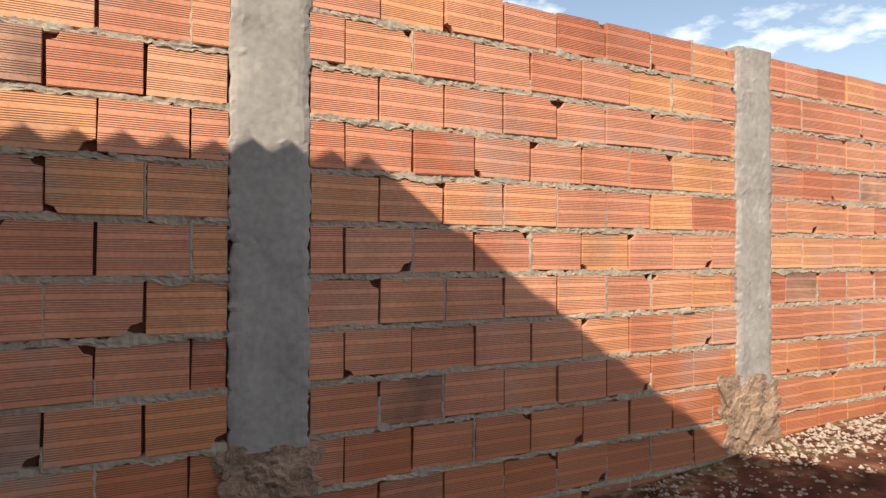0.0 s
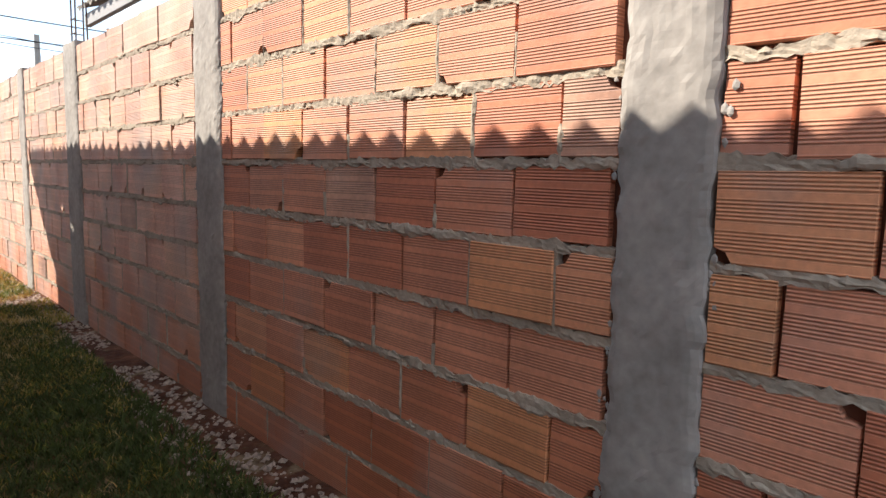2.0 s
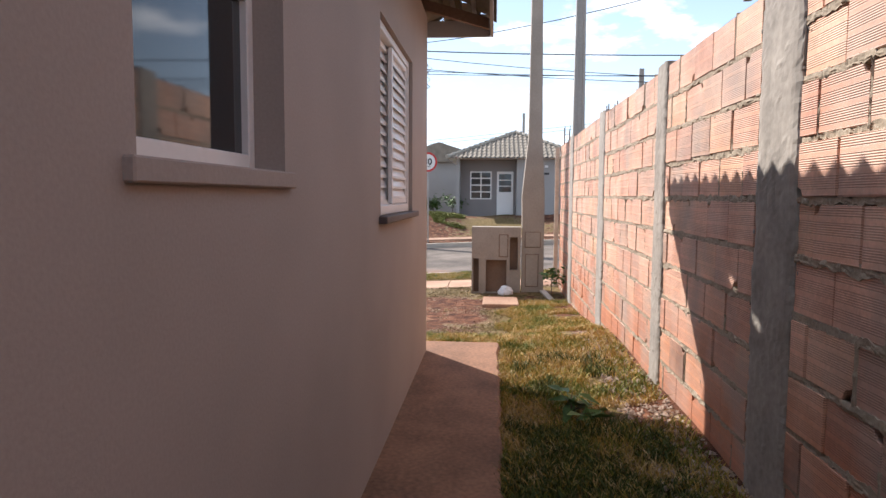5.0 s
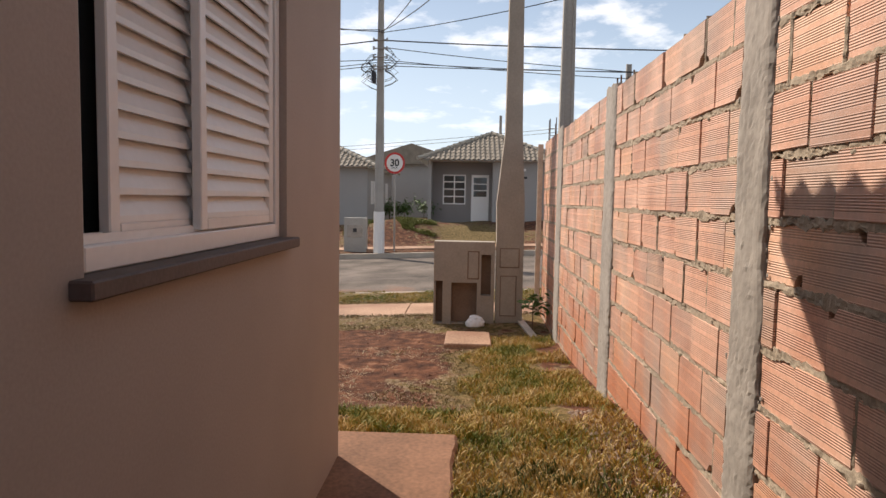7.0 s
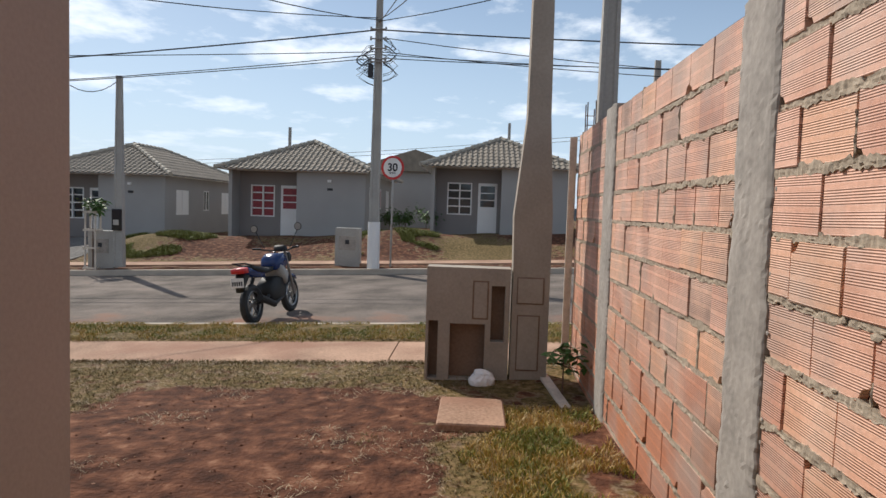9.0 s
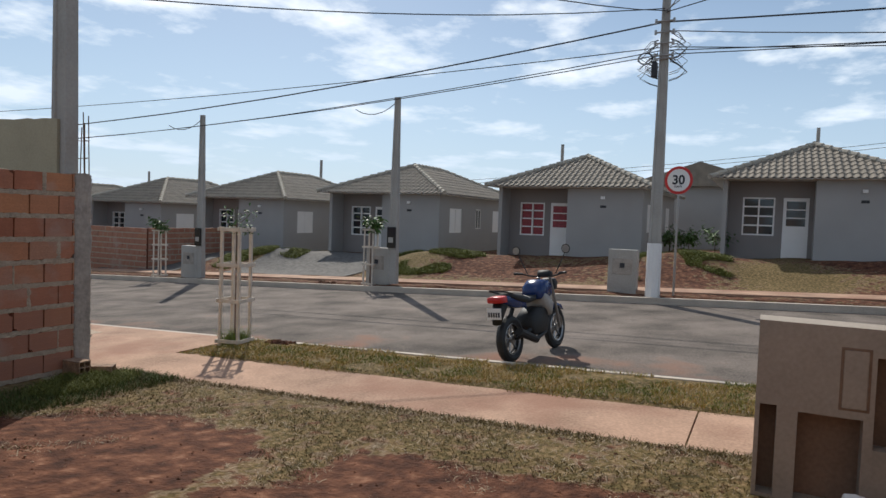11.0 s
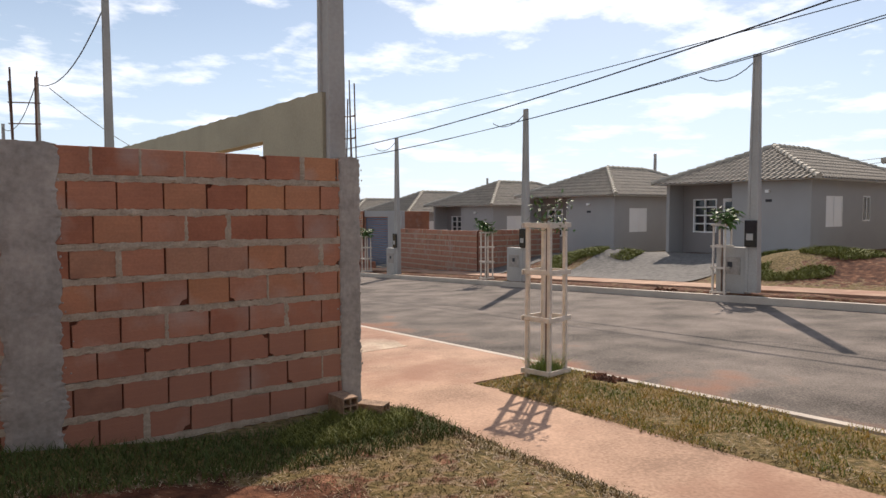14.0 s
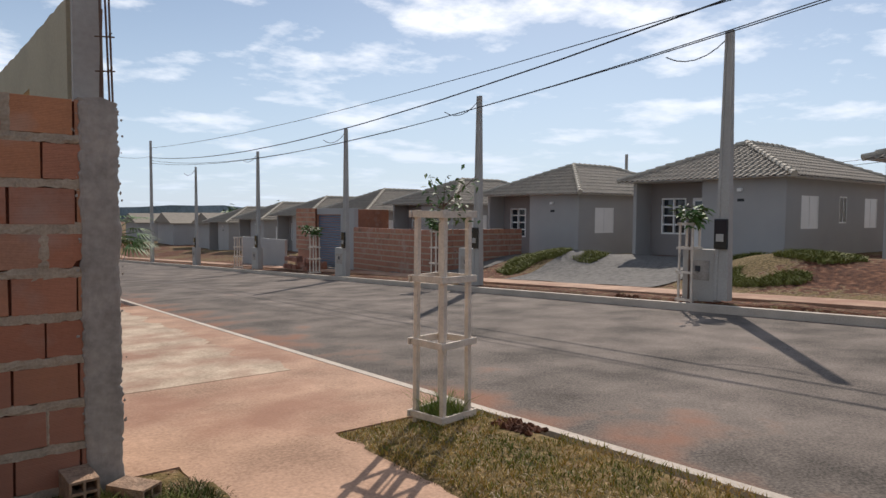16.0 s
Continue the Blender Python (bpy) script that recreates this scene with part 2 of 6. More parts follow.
def ground_material():
    """Red soil, dry straw and green grass, in patches with ragged edges."""
    m = bpy.data.materials.new("soil_and_turf")
    m.use_nodes = True
    n, l = m.node_tree.nodes, m.node_tree.links
    b = n["Principled BSDF"]
    geo = n.new("ShaderNodeNewGeometry")
    at = n.new("ShaderNodeAttribute"); at.attribute_name = "turf"

    def tex(scale, detail=6):
        t = n.new("ShaderNodeTexNoise"); t.inputs["Scale"].default_value, t.inputs["Detail"].default_value = scale, detail
        l.new(geo.outputs["Position"], t.inputs["Vector"])
        return t.outputs["Fac"]

    def ramp(src, stops):
        r = n.new("ShaderNodeValToRGB")
        e = r.color_ramp.elements
        e[0].position, e[0].color = stops[0][0], (*stops[0][1], 1)
        e[1].position, e[1].color = stops[-1][0], (*stops[-1][1], 1)
        for p, c in stops[1:-1]:
            e.new(p).color = (*c, 1)
        l.new(src, r.inputs[0])
        return r.outputs[0]
    soil = ramp(tex(7, 9), [(0.3, (0.042, 0.016, 0.009)), (0.48, (0.095, 0.037, 0.020)), (0.60, (0.15, 0.061, 0.033)), (0.72, (0.27, 0.135, 0.080))])
    turf = ramp(tex(16, 8), [(0.3, (0.055, 0.042, 0.014)), (0.46, (0.12, 0.085, 0.03)), (0.62, (0.21, 0.14, 0.065)), (0.75, (0.31, 0.22, 0.125))])
    edge = n.new("ShaderNodeMath"); edge.operation = "MULTIPLY_ADD"; edge.inputs[1].default_value = 1.1
    mt = tex(5, 9)
    l.new(mt, edge.inputs[0]); l.new(at.outputs["Fac"], edge.inputs[2])
    k = n.new("ShaderNodeMapRange"); k.inputs[1].default_value, k.inputs[2].default_value = 0.98, 1.16
    l.new(edge.outputs[0], k.inputs[0])
    mx = n.new("ShaderNodeMix"); mx.data_type = "RGBA"
    l.new(k.outputs[0], mx.inputs[0]); l.new(soil, mx.inputs[6]); l.new(turf, mx.inputs[7])
    # bleached straw lies in patches and along the edge of the turf
    fr = n.new("ShaderNodeMath"); fr.operation = "PINGPONG"; fr.inputs[1].default_value = 0.5
    l.new(k.outputs[0], fr.inputs[0])
    fr2 = n.new("ShaderNodeMath"); fr2.operation = "MULTIPLY"; l.new(fr.outputs[0], fr2.inputs[0]); l.new(tex(26, 9), fr2.inputs[1])
    fr3 = n.new("ShaderNodeMapRange"); fr3.inputs[1].default_value, fr3.inputs[2].default_value = 0.10, 0.42
    l.new(fr2.outputs[0], fr3.inputs[0])
    straw = n.new("ShaderNodeMix"); straw.data_type = "RGBA"; straw.inputs[7].default_value = (0.30, 0.225, 0.15, 1)
    l.new(fr3.outputs[0], straw.inputs[0]); l.new(mx.outputs[2], straw.inputs[6])
    l.new(straw.outputs[2], b.inputs["Base Color"])
    b.inputs["Roughness"].default_value = 0.95
    b.inputs["Specular IOR Level"].default_value = 0.15
    bp = n.new("ShaderNodeBump"); bp.inputs["Strength"].default_value, bp.inputs["Distance"].default_value = 0.9, 0.03
    l.new(tex(30, 9), bp.inputs["Height"]); l.new(bp.outputs[0], b.inputs["Normal"])
    return m


M = dict(
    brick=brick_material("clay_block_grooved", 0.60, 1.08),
    # smoother block, its colour toned down to deepen the shade on the far walls
    brick_far=brick_material("clay_block_smooth_shaded", 0.60, 0.64, pale=0.45, ribs=0.05, relief=0.0008, splash=(0.33, 0.15, 0.10), dust=(0.62, 0.25, 0.135)),
    # dusty block, also paled in colour for the bleached look of full sun
    brick_dusty_lit=brick_material("clay_block_dusty_sunlit", 0.50, 1.10, pale=0.75, ribs=0.24, dust=(0.78, 0.59, 0.48)),
    # dark backing whose colour gives open joints and chips their deep shade
    core=material("gap_shade_core", (0.13, 0.045, 0.025), 0.95),
    mortar=material("mortar", (0.37, 0.30, 0.225), 0.95, var=0.25, scale=9, fine=70, bump=0.8, dist=0.008),
    concrete=material("pillar_concrete", (0.325, 0.29, 0.255), 0.9, var=0.25, scale=5, fine=30, bump=0.35, dist=0.006),
    rubble=material("footing_concrete", (0.30, 0.195, 0.13), 0.95, var=0.35, scale=12, fine=50, bump=0.9, dist=0.03),
    cabinet=material("tan_cabinet_concrete", (0.33, 0.28, 0.23), 0.88, var=0.14, scale=3, fine=40, bump=0.25, dist=0.004),
    pole=material("pole_concrete", (0.37, 0.35, 0.32), 0.85, var=0.12, scale=2, fine=30, bump=0.2, dist=0.004),
    plaster=material("pink_plaster", (0.37, 0.31, 0.275), 0.85, var=0.09, scale=1.6, fine=120, bump=0.35, dist=0.003),
    white=material("white_aluminium", (0.78, 0.76, 0.74), 0.35, var=0.04, scale=2, fine=40, bump=0.03),
    sill=material("slate_sill", (0.095, 0.07, 0.065), 0.6, var=0.2, scale=6, fine=70),
    glass=glass_material("dark_glass"),
    road=material("asphalt", (0.115, 0.10, 0.087), 0.95, spec=0.12, var=0.5, scale=1.1, fine=48, bump=1.0, dist=0.02, tint=(0.17, 0.14, 0.12), soil=0.56, soil_x=(-19.6, -17.3)),
    walk=material("dusty_pavement", (0.34, 0.198, 0.125), 0.92, var=0.32, scale=1.6, fine=40, bump=0.6, dist=0.012, tint=(0.38, 0.235, 0.158), soil=0.50),
    swept=material("swept_concrete", (0.36, 0.26, 0.175), 0.92, var=0.28, scale=2.5, fine=30, bump=0.5, dist=0.01, tint=(0.44, 0.34, 0.25), soil=0.46),
    gate=material("blue_grey_gate_paint", (0.085, 0.13, 0.19), 0.5, var=0.15),
    apron=material("dusty_path", (0.22, 0.112, 0.066), 0.92, var=0.42, scale=3.0, fine=40, bump=0.7, dist=0.006),
    kerb=material("kerb_concrete", (0.47, 0.40, 0.33), 0.9, var=0.2, scale=2, fine=40),
    ground=ground_material(),
    rooftile=material("concrete_roof_tile", (0.225, 0.19, 0.15), 0.85, var=0.22, scale=3, fine=20, bump=0.2),
    ridge=material("pale_ridge_tile", (0.42, 0.37, 0.30), 0.85, var=0.2, scale=4, fine=30, bump=0.2),
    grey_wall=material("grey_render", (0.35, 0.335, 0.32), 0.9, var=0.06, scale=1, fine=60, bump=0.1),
    # render of the recessed porch, with the recess shade put into its colour
    porch_wall=material("shaded_porch_render", (0.25, 0.225, 0.215), 0.9, var=0.06, scale=1, fine=60, bump=0.1),
    timber=material("pale_timber", (0.60, 0.52, 0.44), 0.8, var=0.2, scale=8, fine=60, bump=0.2),
    beige=material("beige_render", (0.40, 0.355, 0.25), 0.9, var=0.12, scale=2, fine=50, bump=0.4, dist=0.006),
    black=material("black_rubber", (0.02, 0.02, 0.02), 0.6, var=0.2),
    blue=material("blue_paint", (0.012, 0.035, 0.13), 0.22, var=0.1),
    steel=material("worn_steel", (0.35, 0.34, 0.33), 0.35, metal=0.9, var=0.1),
    rust=material("rusty_bar", (0.12, 0.07, 0.05), 0.8, var=0.3),
    curtain=material("red_curtain", (0.30, 0.05, 0.06), 0.5, var=0.3, scale=9, fine=30),
    red=material("red_paint", (0.55, 0.03, 0.03), 0.4, var=0.1),
    leaf=material("leaf_green", (0.07, 0.14, 0.03), 0.6, var=0.3, scale=20, fine=60),
    wire=material("cable", (0.03, 0.03, 0.035), 0.6, var=0.1),
    gravel=material("grey_gravel", (0.125, 0.115, 0.105), 0.95, var=0.45, scale=7, fine=60, bump=0.8, dist=0.02),
    ply=material("brown_board", (0.20, 0.13, 0.09), 0.85, var=0.2, scale=3, fine=40),
)


def part(name, bm, mat, parent=None, label="", kind=""):
    me = bpy.data.meshes.new(name)
    bm.to_mesh(me)
    bm.free()
    me.materials.append(mat)
    ob = new(name, me)
    if parent:
        ob.parent = parent
    return tagged(ob, label, kind=kind)


def thing(name, label, category, at=(0, 0, 0), turn=0, group="", kind=""):
    ob = new(name)
    ob.empty_display_size = 0.2
    ob.matrix_world = pose(*at, 0, 0, turn)
    return tagged(ob, label, category, group, kind)


def box(bm, x0, x1, y0, y1, z0, z1, bevel=0.0):
    """Adds a block; returns its vertices."""
    v = [bm.verts.new((x, y, z)) for z in (z0, z1) for y in (y0, y1) for x in (x0, x1)]
    fs = [bm.faces.new([v[i] for i in f]) for f in ((0, 2, 3, 1), (4, 5, 7, 6), (0, 1, 5, 4), (2, 6, 7, 3), (0, 4, 6, 2), (1, 3, 7, 5))]
    if bevel:
        es = {e for f in fs for e in f.edges}
        bmesh.ops.bevel(bm, geom=list(es), offset=bevel, segments=1, affect="EDGES")
    return v


def block(name, dims, mat, parent=None, label="", bevel=0.004, kind=""):
    bm = bmesh.new()
    box(bm, *dims, bevel)
    return part(name, bm, mat, parent, label, kind)


def tube(bm, a, b, r0, r1=None, n=10, cap=True):
    r1 = r0 if r1 is None else r1
    a, b = Vector(a), Vector(b)
    q = (b - a).to_track_quat("Z", "Y")
    rings = [[bm.verts.new(p + q @ Vector((r * math.cos(2 * math.pi * i / n), r * math.sin(2 * math.pi * i / n), 0))) for i in range(n)] for p, r in ((a, r0), (b, r1))]
    for i in range(n):
        bm.faces.new((rings[0][i], rings[0][(i + 1) % n], rings[1][(i + 1) % n], rings[1][i]))
    if cap:
        bm.faces.new(rings[0][::-1]); bm.faces.new(rings[1])


def polytube(bm, pts, r, n=5):
    """One bent tube through the points."""
    pts = [Vector(p) for p in pts]
    prev = None
    for i, p in enumerate(pts):
        d = (pts[min(i + 1, len(pts) - 1)] - pts[max(i - 1, 0)])
        q = d.to_track_quat("Z", "Y")
        ring = [bm.verts.new(p + q @ Vector((r * math.cos(2 * math.pi * k / n), r * math.sin(2 * math.pi * k / n), 0))) for k in range(n)]
        if prev:
            for k in range(n):
                bm.faces.new((prev[k], prev[(k + 1) % n], ring[(k + 1) % n], ring[k]))
        prev = ring


def wall_with_holes(bm, axis, u0, u1, z0, z1, p0, p1, holes):
    """A wall from u0 to u1 between the planes p0 and p1, with openings (u0, u1, z0, z1) side by side."""
    def put(ua, ub, za, zb):
        if ub - ua > 1e-4 and zb - za > 1e-4:
            if axis == "x":
                box(bm, ua, ub, p0, p1, za, zb)
            else:
                box(bm, p0, p1, ua, ub, za, zb)
    u = u0
    for ha, hb, hz0, hz1 in sorted(holes):
        put(u, ha, z0, z1); put(ha, hb, z0, hz0); put(ha, hb, hz1, z1)
        u = hb
    put(u, u1, z0, z1)
    bmesh.ops.remove_doubles(bm, verts=bm.verts, dist=1e-5)


# ---- ground ----
def ticks(*runs):
    out = []
    for a, b, step in runs:
        k = max(1, round((b - a) / step))
        out += [a + (b - a) * i / k for i in range(k)]
    return out + [runs[-1][1]]


def turf_amount(x, y):
    """How grassy the ground is, from 0 (bare red soil) to 1."""
    if x > -1:
        return 0.15 + 0.3 * smooth(2.0, 2.5, y)
    if y > 0.9 and x > -13.2:
        k = 1 if x > -9.5 else smooth(1.2, 1.9, y + 0.5 * nz(x, y, 6, 1.4))
        return lerp(0.3, 0.85 if y < 2.3 else 0.38, k)
    if -17.5 < x < -15.9:
        return 0.75 if y > -5.7 else 0.25
    if -15.1 < x < -13.9:
        return 0.62
    if x > -15.5:
        a = abs((x + 11.9) / 2.05) ** 4 + abs(y / 1.45) ** 4
        b = abs((x + 11.5) / 2.3) ** 4 + abs((y + 3.1) / 1.2) ** 4
        if y < -4.6:
            return 0.8
        return lerp(0.12, 0.56, smooth(0.75, 1.3, min(a, b) + 0.6 * nz(x, y, 7, 1.3)))
    if x < -28:
        return 0.50 + 0.6 * nz(x, y, 3, 0.35)
    if x < -25:
        return 0.40
    return 0.3


xs = ticks((-1200, -140, 150), (-140, -44, 8), (-44, -34, 1.0), (-34, -26.2, 0.3), (-26.05, -26.04, 0.01), (-25.95, -17.4, 2), (-17.42, -17.41, 0.01), (-17.31, -17.30, 0.01), (-17.2, -9, 0.2), (-8.9, 5, 0.22), (5.5, 30, 3), (40, 1200, 200))
ys = ticks((-1200, -120, 150), (-110, -40, 4), (-39, -21, 0.8), (-21, -8.6, 0.4), (-8.5, 6, 0.2), (6.5, 40, 1.5), (50, 1200, 200))
bm = bmesh.new()
grid = [[bm.verts.new((x, y, ground_z(x, y))) for y in ys] for x in xs]
for i in range(len(xs) - 1):
    for j in range(len(ys) - 1):
        bm.faces.new((grid[i][j], grid[i + 1][j], grid[i + 1][j + 1], grid[i][j + 1]))
bm.verts.index_update()
amounts = [turf_amount(v.co.x, v.co.y) for v in bm.verts]
for f in bm.faces:
    f.smooth = True
ground = part("ground", bm, M["ground"], kind="structure")
ground.data.attributes.new("turf", "FLOAT", "POINT").data.foreach_set("value", amounts)
tagged(ground, "red soil ground with patchy dry grass", "ground")


def strip(name, x0, x1, y0, y1, lift, thick, mat, label, category, step=2.0, rag=0.0):
    """A slab that follows the fall of the street."""
    bm = bmesh.new()
    rows = []
    for y in ticks((y0, y1, step)):
        z = street(y) + lift
        a, b = (x0 + rag * (nz(y * 1.3, x0) + 0.5 * nz(y * 6, x0)), x1 + rag * (nz(y * 1.1, x1) + 0.5 * nz(y * 5, x1))) if rag else (x0, x1)
        rows.append([bm.verts.new(p) for p in ((a, y, z - thick), (a, y, z), (b, y, z), (b, y, z - thick))])
    for a, b in zip(rows, rows[1:]):
        for k in range(3):
            bm.faces.new((a[k], a[k + 1], b[k + 1], b[k]))
    bm.faces.new(rows[0]); bm.faces.new(rows[-1][::-1])
    bmesh.ops.recalc_face_normals(bm, faces=bm.faces)
    return tagged(part(name, bm, mat, kind="structure"), label, category)


strip("road", -25.6, -17.45, -110, 60, -0.10, 0.12, M["road"], "worn grey asphalt road dusted with red soil", "road")
strip("kerb", -17.46, -17.37, -110, 60, 0.006, 0.2, M["kerb"], "low concrete kerb beside the street", "kerb")
strip("kerb", -25.75, -25.60, -110, 60, 0.05, 0.2, M["kerb"], "pale concrete kerb across the street", "kerb")
for ya, yb in ((-5.75, 0.74), (0.755, 6.4), (6.415, 40)):
    strip("pavement", -16.10, -14.95, ya, yb, 0.012, 0.10, M["walk"], "pavement covered with pale red dust", "pavement", 0.12 if yb < 10 else 2, 0.10)
strip("pavement", -16.10, -14.95, -40, -17.6, 0.012, 0.10, M["walk"], "pavement covered with pale red dust", "pavement")
strip("pavement", -28.0, -26.9, -110, 60, 0.09, 0.10, M["walk"], "dusty pavement across the street", "pavement")
bm = bmesh.new()
edge_line = [1.60 + 0.02 * nz(x * 3, 5) + 0.014 * nz(x * 14, 2) for x in (-9.57 + 0.06 * i for i in range(180))]
for i in range(179):
    xa, xb, ya, yb = -9.57 + 0.06 * i, -9.57 + 0.06 * (i + 1), edge_line[i], edge_line[i + 1]
    q = [bm.verts.new(p) for p in ((xa, 0.9, 0.15), (xb, 0.9, 0.15), (xb, yb - 0.015, 0.15), (xa, ya - 0.015, 0.15), (xb, yb, 0.135), (xa, ya, 0.135), (xb, yb, -0.1), (xa, ya, -0.1))]
    for f in ((0, 1, 2, 3), (3, 2, 4, 5), (5, 4, 6, 7)):
        bm.faces.new([q[j] for j in f])
    if i == 0:
        bm.faces.new([bm.verts.new(p) for p in ((xa, 0.9, -0.1), (xa, 0.9, 0.15), (xa, ya - 0.015, 0.15), (xa, ya, 0.135), (xa, ya, -0.1))])
bmesh.ops.remove_doubles(bm, verts=bm.verts, dist=0.0005)
bmesh.ops.recalc_face_normals(bm, faces=bm.faces)
tagged(part("path", bm, M["apron"], kind="structure"), "narrow concrete path covered with red dust", "path")


# ---- our house ----
WALL_Y = 1.0
CX = -9.22
bm = bmesh.new()
holes = [(-3.36, -2.14, 1.292, 2.33), (-5.60, -4.88, 1.485, 2.33), (-8.28, -7.05, 1.32, 2.30)]
wall_with_holes(bm, "x", CX, -0.9, -0.2, 2.78, WALL_Y - 0.14, WALL_Y, holes)
tagged(part("wall_side", bm, M["plaster"], kind="structure"), "pale pink plastered house wall", "wall")
for nm, dims in (("wall_front", (CX, CX + 0.14, -4.4, WALL_Y - 0.14, -0.2, 2.78)), ("wall_back", (-1.04, -0.9, -4.4, WALL_Y - 0.14, -0.2, 2.78)), ("wall_far", (CX, -0.9, -4.54, -4.4, -0.2, 2.78))):
    tagged(block(nm, dims, M["plaster"], kind="structure", bevel=0), "pale pink plastered house wall", "wall")
tagged(block("ceiling", (CX, -0.9, -4.54, WALL_Y, 2.78, 2.84), M["plaster"], kind="structure", bevel=0), "plain ceiling slab of the house", "ceiling")
tagged(block("floor", (CX + 0.14, -1.05, -4.4, WALL_Y - 0.15, 0.0, 0.1), M["walk"], kind="structure", bevel=0), "plain floor of the house", "floor")


def roof_field(bm, u0, u1, depth, slope, z0, tile_w=0.21, course=0.36, amp=0.04, seg=4):
    """One slope in local axes: u along the eave, v up the slope, courses that step, waves across."""
    n = max(1, round((u1 - u0) / tile_w))
    rows = max(1, math.ceil(depth / course))
    for r in range(rows):
        va, vb = r * course, min((r + 1) * course + 0.04, depth + 0.02)
        line = []
        for i in range(n * seg + 1):
            u = u0 + (u1 - u0) * i / (n * seg)
            w = amp * (1 - 2 * ((i / seg) % 1) ** 0.8) if seg > 4 else amp * max(-0.25, math.sin(2 * math.pi * i / seg + 0.6))
            line.append([bm.verts.new((u, va, z0 + va * slope + w + 0.030)), bm.verts.new((u, vb, z0 + vb * slope + w)), bm.verts.new((u, va, z0 + va * slope + w + 0.004))])
        for a, b in zip(line, line[1:]):
            bm.faces.new((a[0], b[0], b[1], a[1]))
            bm.faces.new((a[2], b[2], b[0], a[0]))


def clip(bm, co, no):
    bmesh.ops.bisect_plane(bm, geom=bm.verts[:] + bm.edges[:] + bm.faces[:], plane_co=co, plane_no=no, clear_outer=True)


def turned(bm, m):
    bmesh.ops.transform(bm, matrix=m, verts=bm.verts)
    return bm


def hip_roof(name, parent, w, d, z0, slope, back_hip=True, fine=1):
    """Hip roof over 0..w by 0..d (local), eave at z0. Returns the ridge height."""
    h = w / 2 * slope
    for side in range(4):
        bm = bmesh.new()
        length = w if side in (0, 2) else d
        dep = w / 2
        if side == 2 and not back_hip:
            bm.free()
            continue
        roof_field(bm, 0, length, dep, slope, z0)
        clip(bm, (0, 0, 0), (-1, 1, 0))
        if back_hip or side == 0:
            clip(bm, (length, 0, 0), (1, 1, 0))
        elif side == 1:
            pass
        m = {0: pose(0, 0, 0), 1: pose(w, 0, 0, 0, 0, 90), 2: pose(w, d, 0, 0, 0, 180), 3: pose(0, d, 0, 0, 0, -90)}[side]
        part("roof_slope", turned(bm, m), M["rooftile"], parent, kind="stuff")
    # ridge and hip caps
    bm = bmesh.new()
    lines = [((0, 0, z0), (w / 2, w / 2, z0 + h)), ((w, 0, z0), (w / 2, w / 2, z0 + h))]
    if back_hip:
        lines += [((0, d, z0), (w / 2, d - w / 2, z0 + h)), ((w, d, z0), (w / 2, d - w / 2, z0 + h)), ((w / 2, w / 2, z0 + h), (w / 2, d - w / 2, z0 + h))]
    for a, b in lines:
        a, b = Vector(a), Vector(b)
        k = max(1, round((b - a).length / 0.36))
        for i in range(k):
            p, q = a.lerp(b, i / k), a.lerp(b, (i + 1.12) / k)
            tube(bm, p + Vector((0, 0, 0.05)), q + Vector((0, 0, 0.03)), 0.10, 0.075, 7)
    part("ridge_tiles", bm, M["ridge"], parent, "pale grey ridge tiles")
    return h


own_roof = thing("tiled_roof", "grey concrete tiled roof of the pink house", "roof", (-10.25, 1.55, 0), -90)
# local x runs towards -y, local y towards -x ... turned so that the front hip faces the street
own_roof.matrix_world = pose(-0.4, 0, 0, 0, 0.35, 0) @ pose(-9.02, -5.15, 0) @ Matrix(((0, 1, 0, 0), (-1, 0, 0, 6.70), (0, 0, 1, 0), (0, 0, 0, 1)))
OWN_W, OWN_D, OWN_Z, OWN_S = 6.70, 9.06, 2.78, 0.42
for side in (0, 1, 3):
    bm = bmesh.new()
    length = OWN_W if side == 0 else OWN_D
    roof_field(bm, 0, length, OWN_W / 2, OWN_S, OWN_Z, tile_w=0.145, amp=0.042, seg=8)
    if side == 0:
        clip(bm, (0, 0, 0), (-1, 1, 0)); clip(bm, (length, 0, 0), (1, 1, 0))
    elif side == 1:
        clip(bm, (0, 0, 0), (-1, 1, 0))
    else:
        clip(bm, (length, 0, 0), (1, 1, 0))
    m = {0: pose(0, 0, 0), 1: pose(OWN_W, 0, 0, 0, 0, 90), 3: pose(0, OWN_D, 0, 0, 0, -90)}[side]
    part("roof_slope", turned(bm, m), M["rooftile"], own_roof, kind="stuff")

# ---- the block walls ----
NEAR_Y = 2.62
random.seed(4)


def joint_z(k):
    return 1.42 - 0.207 * (k - 4)


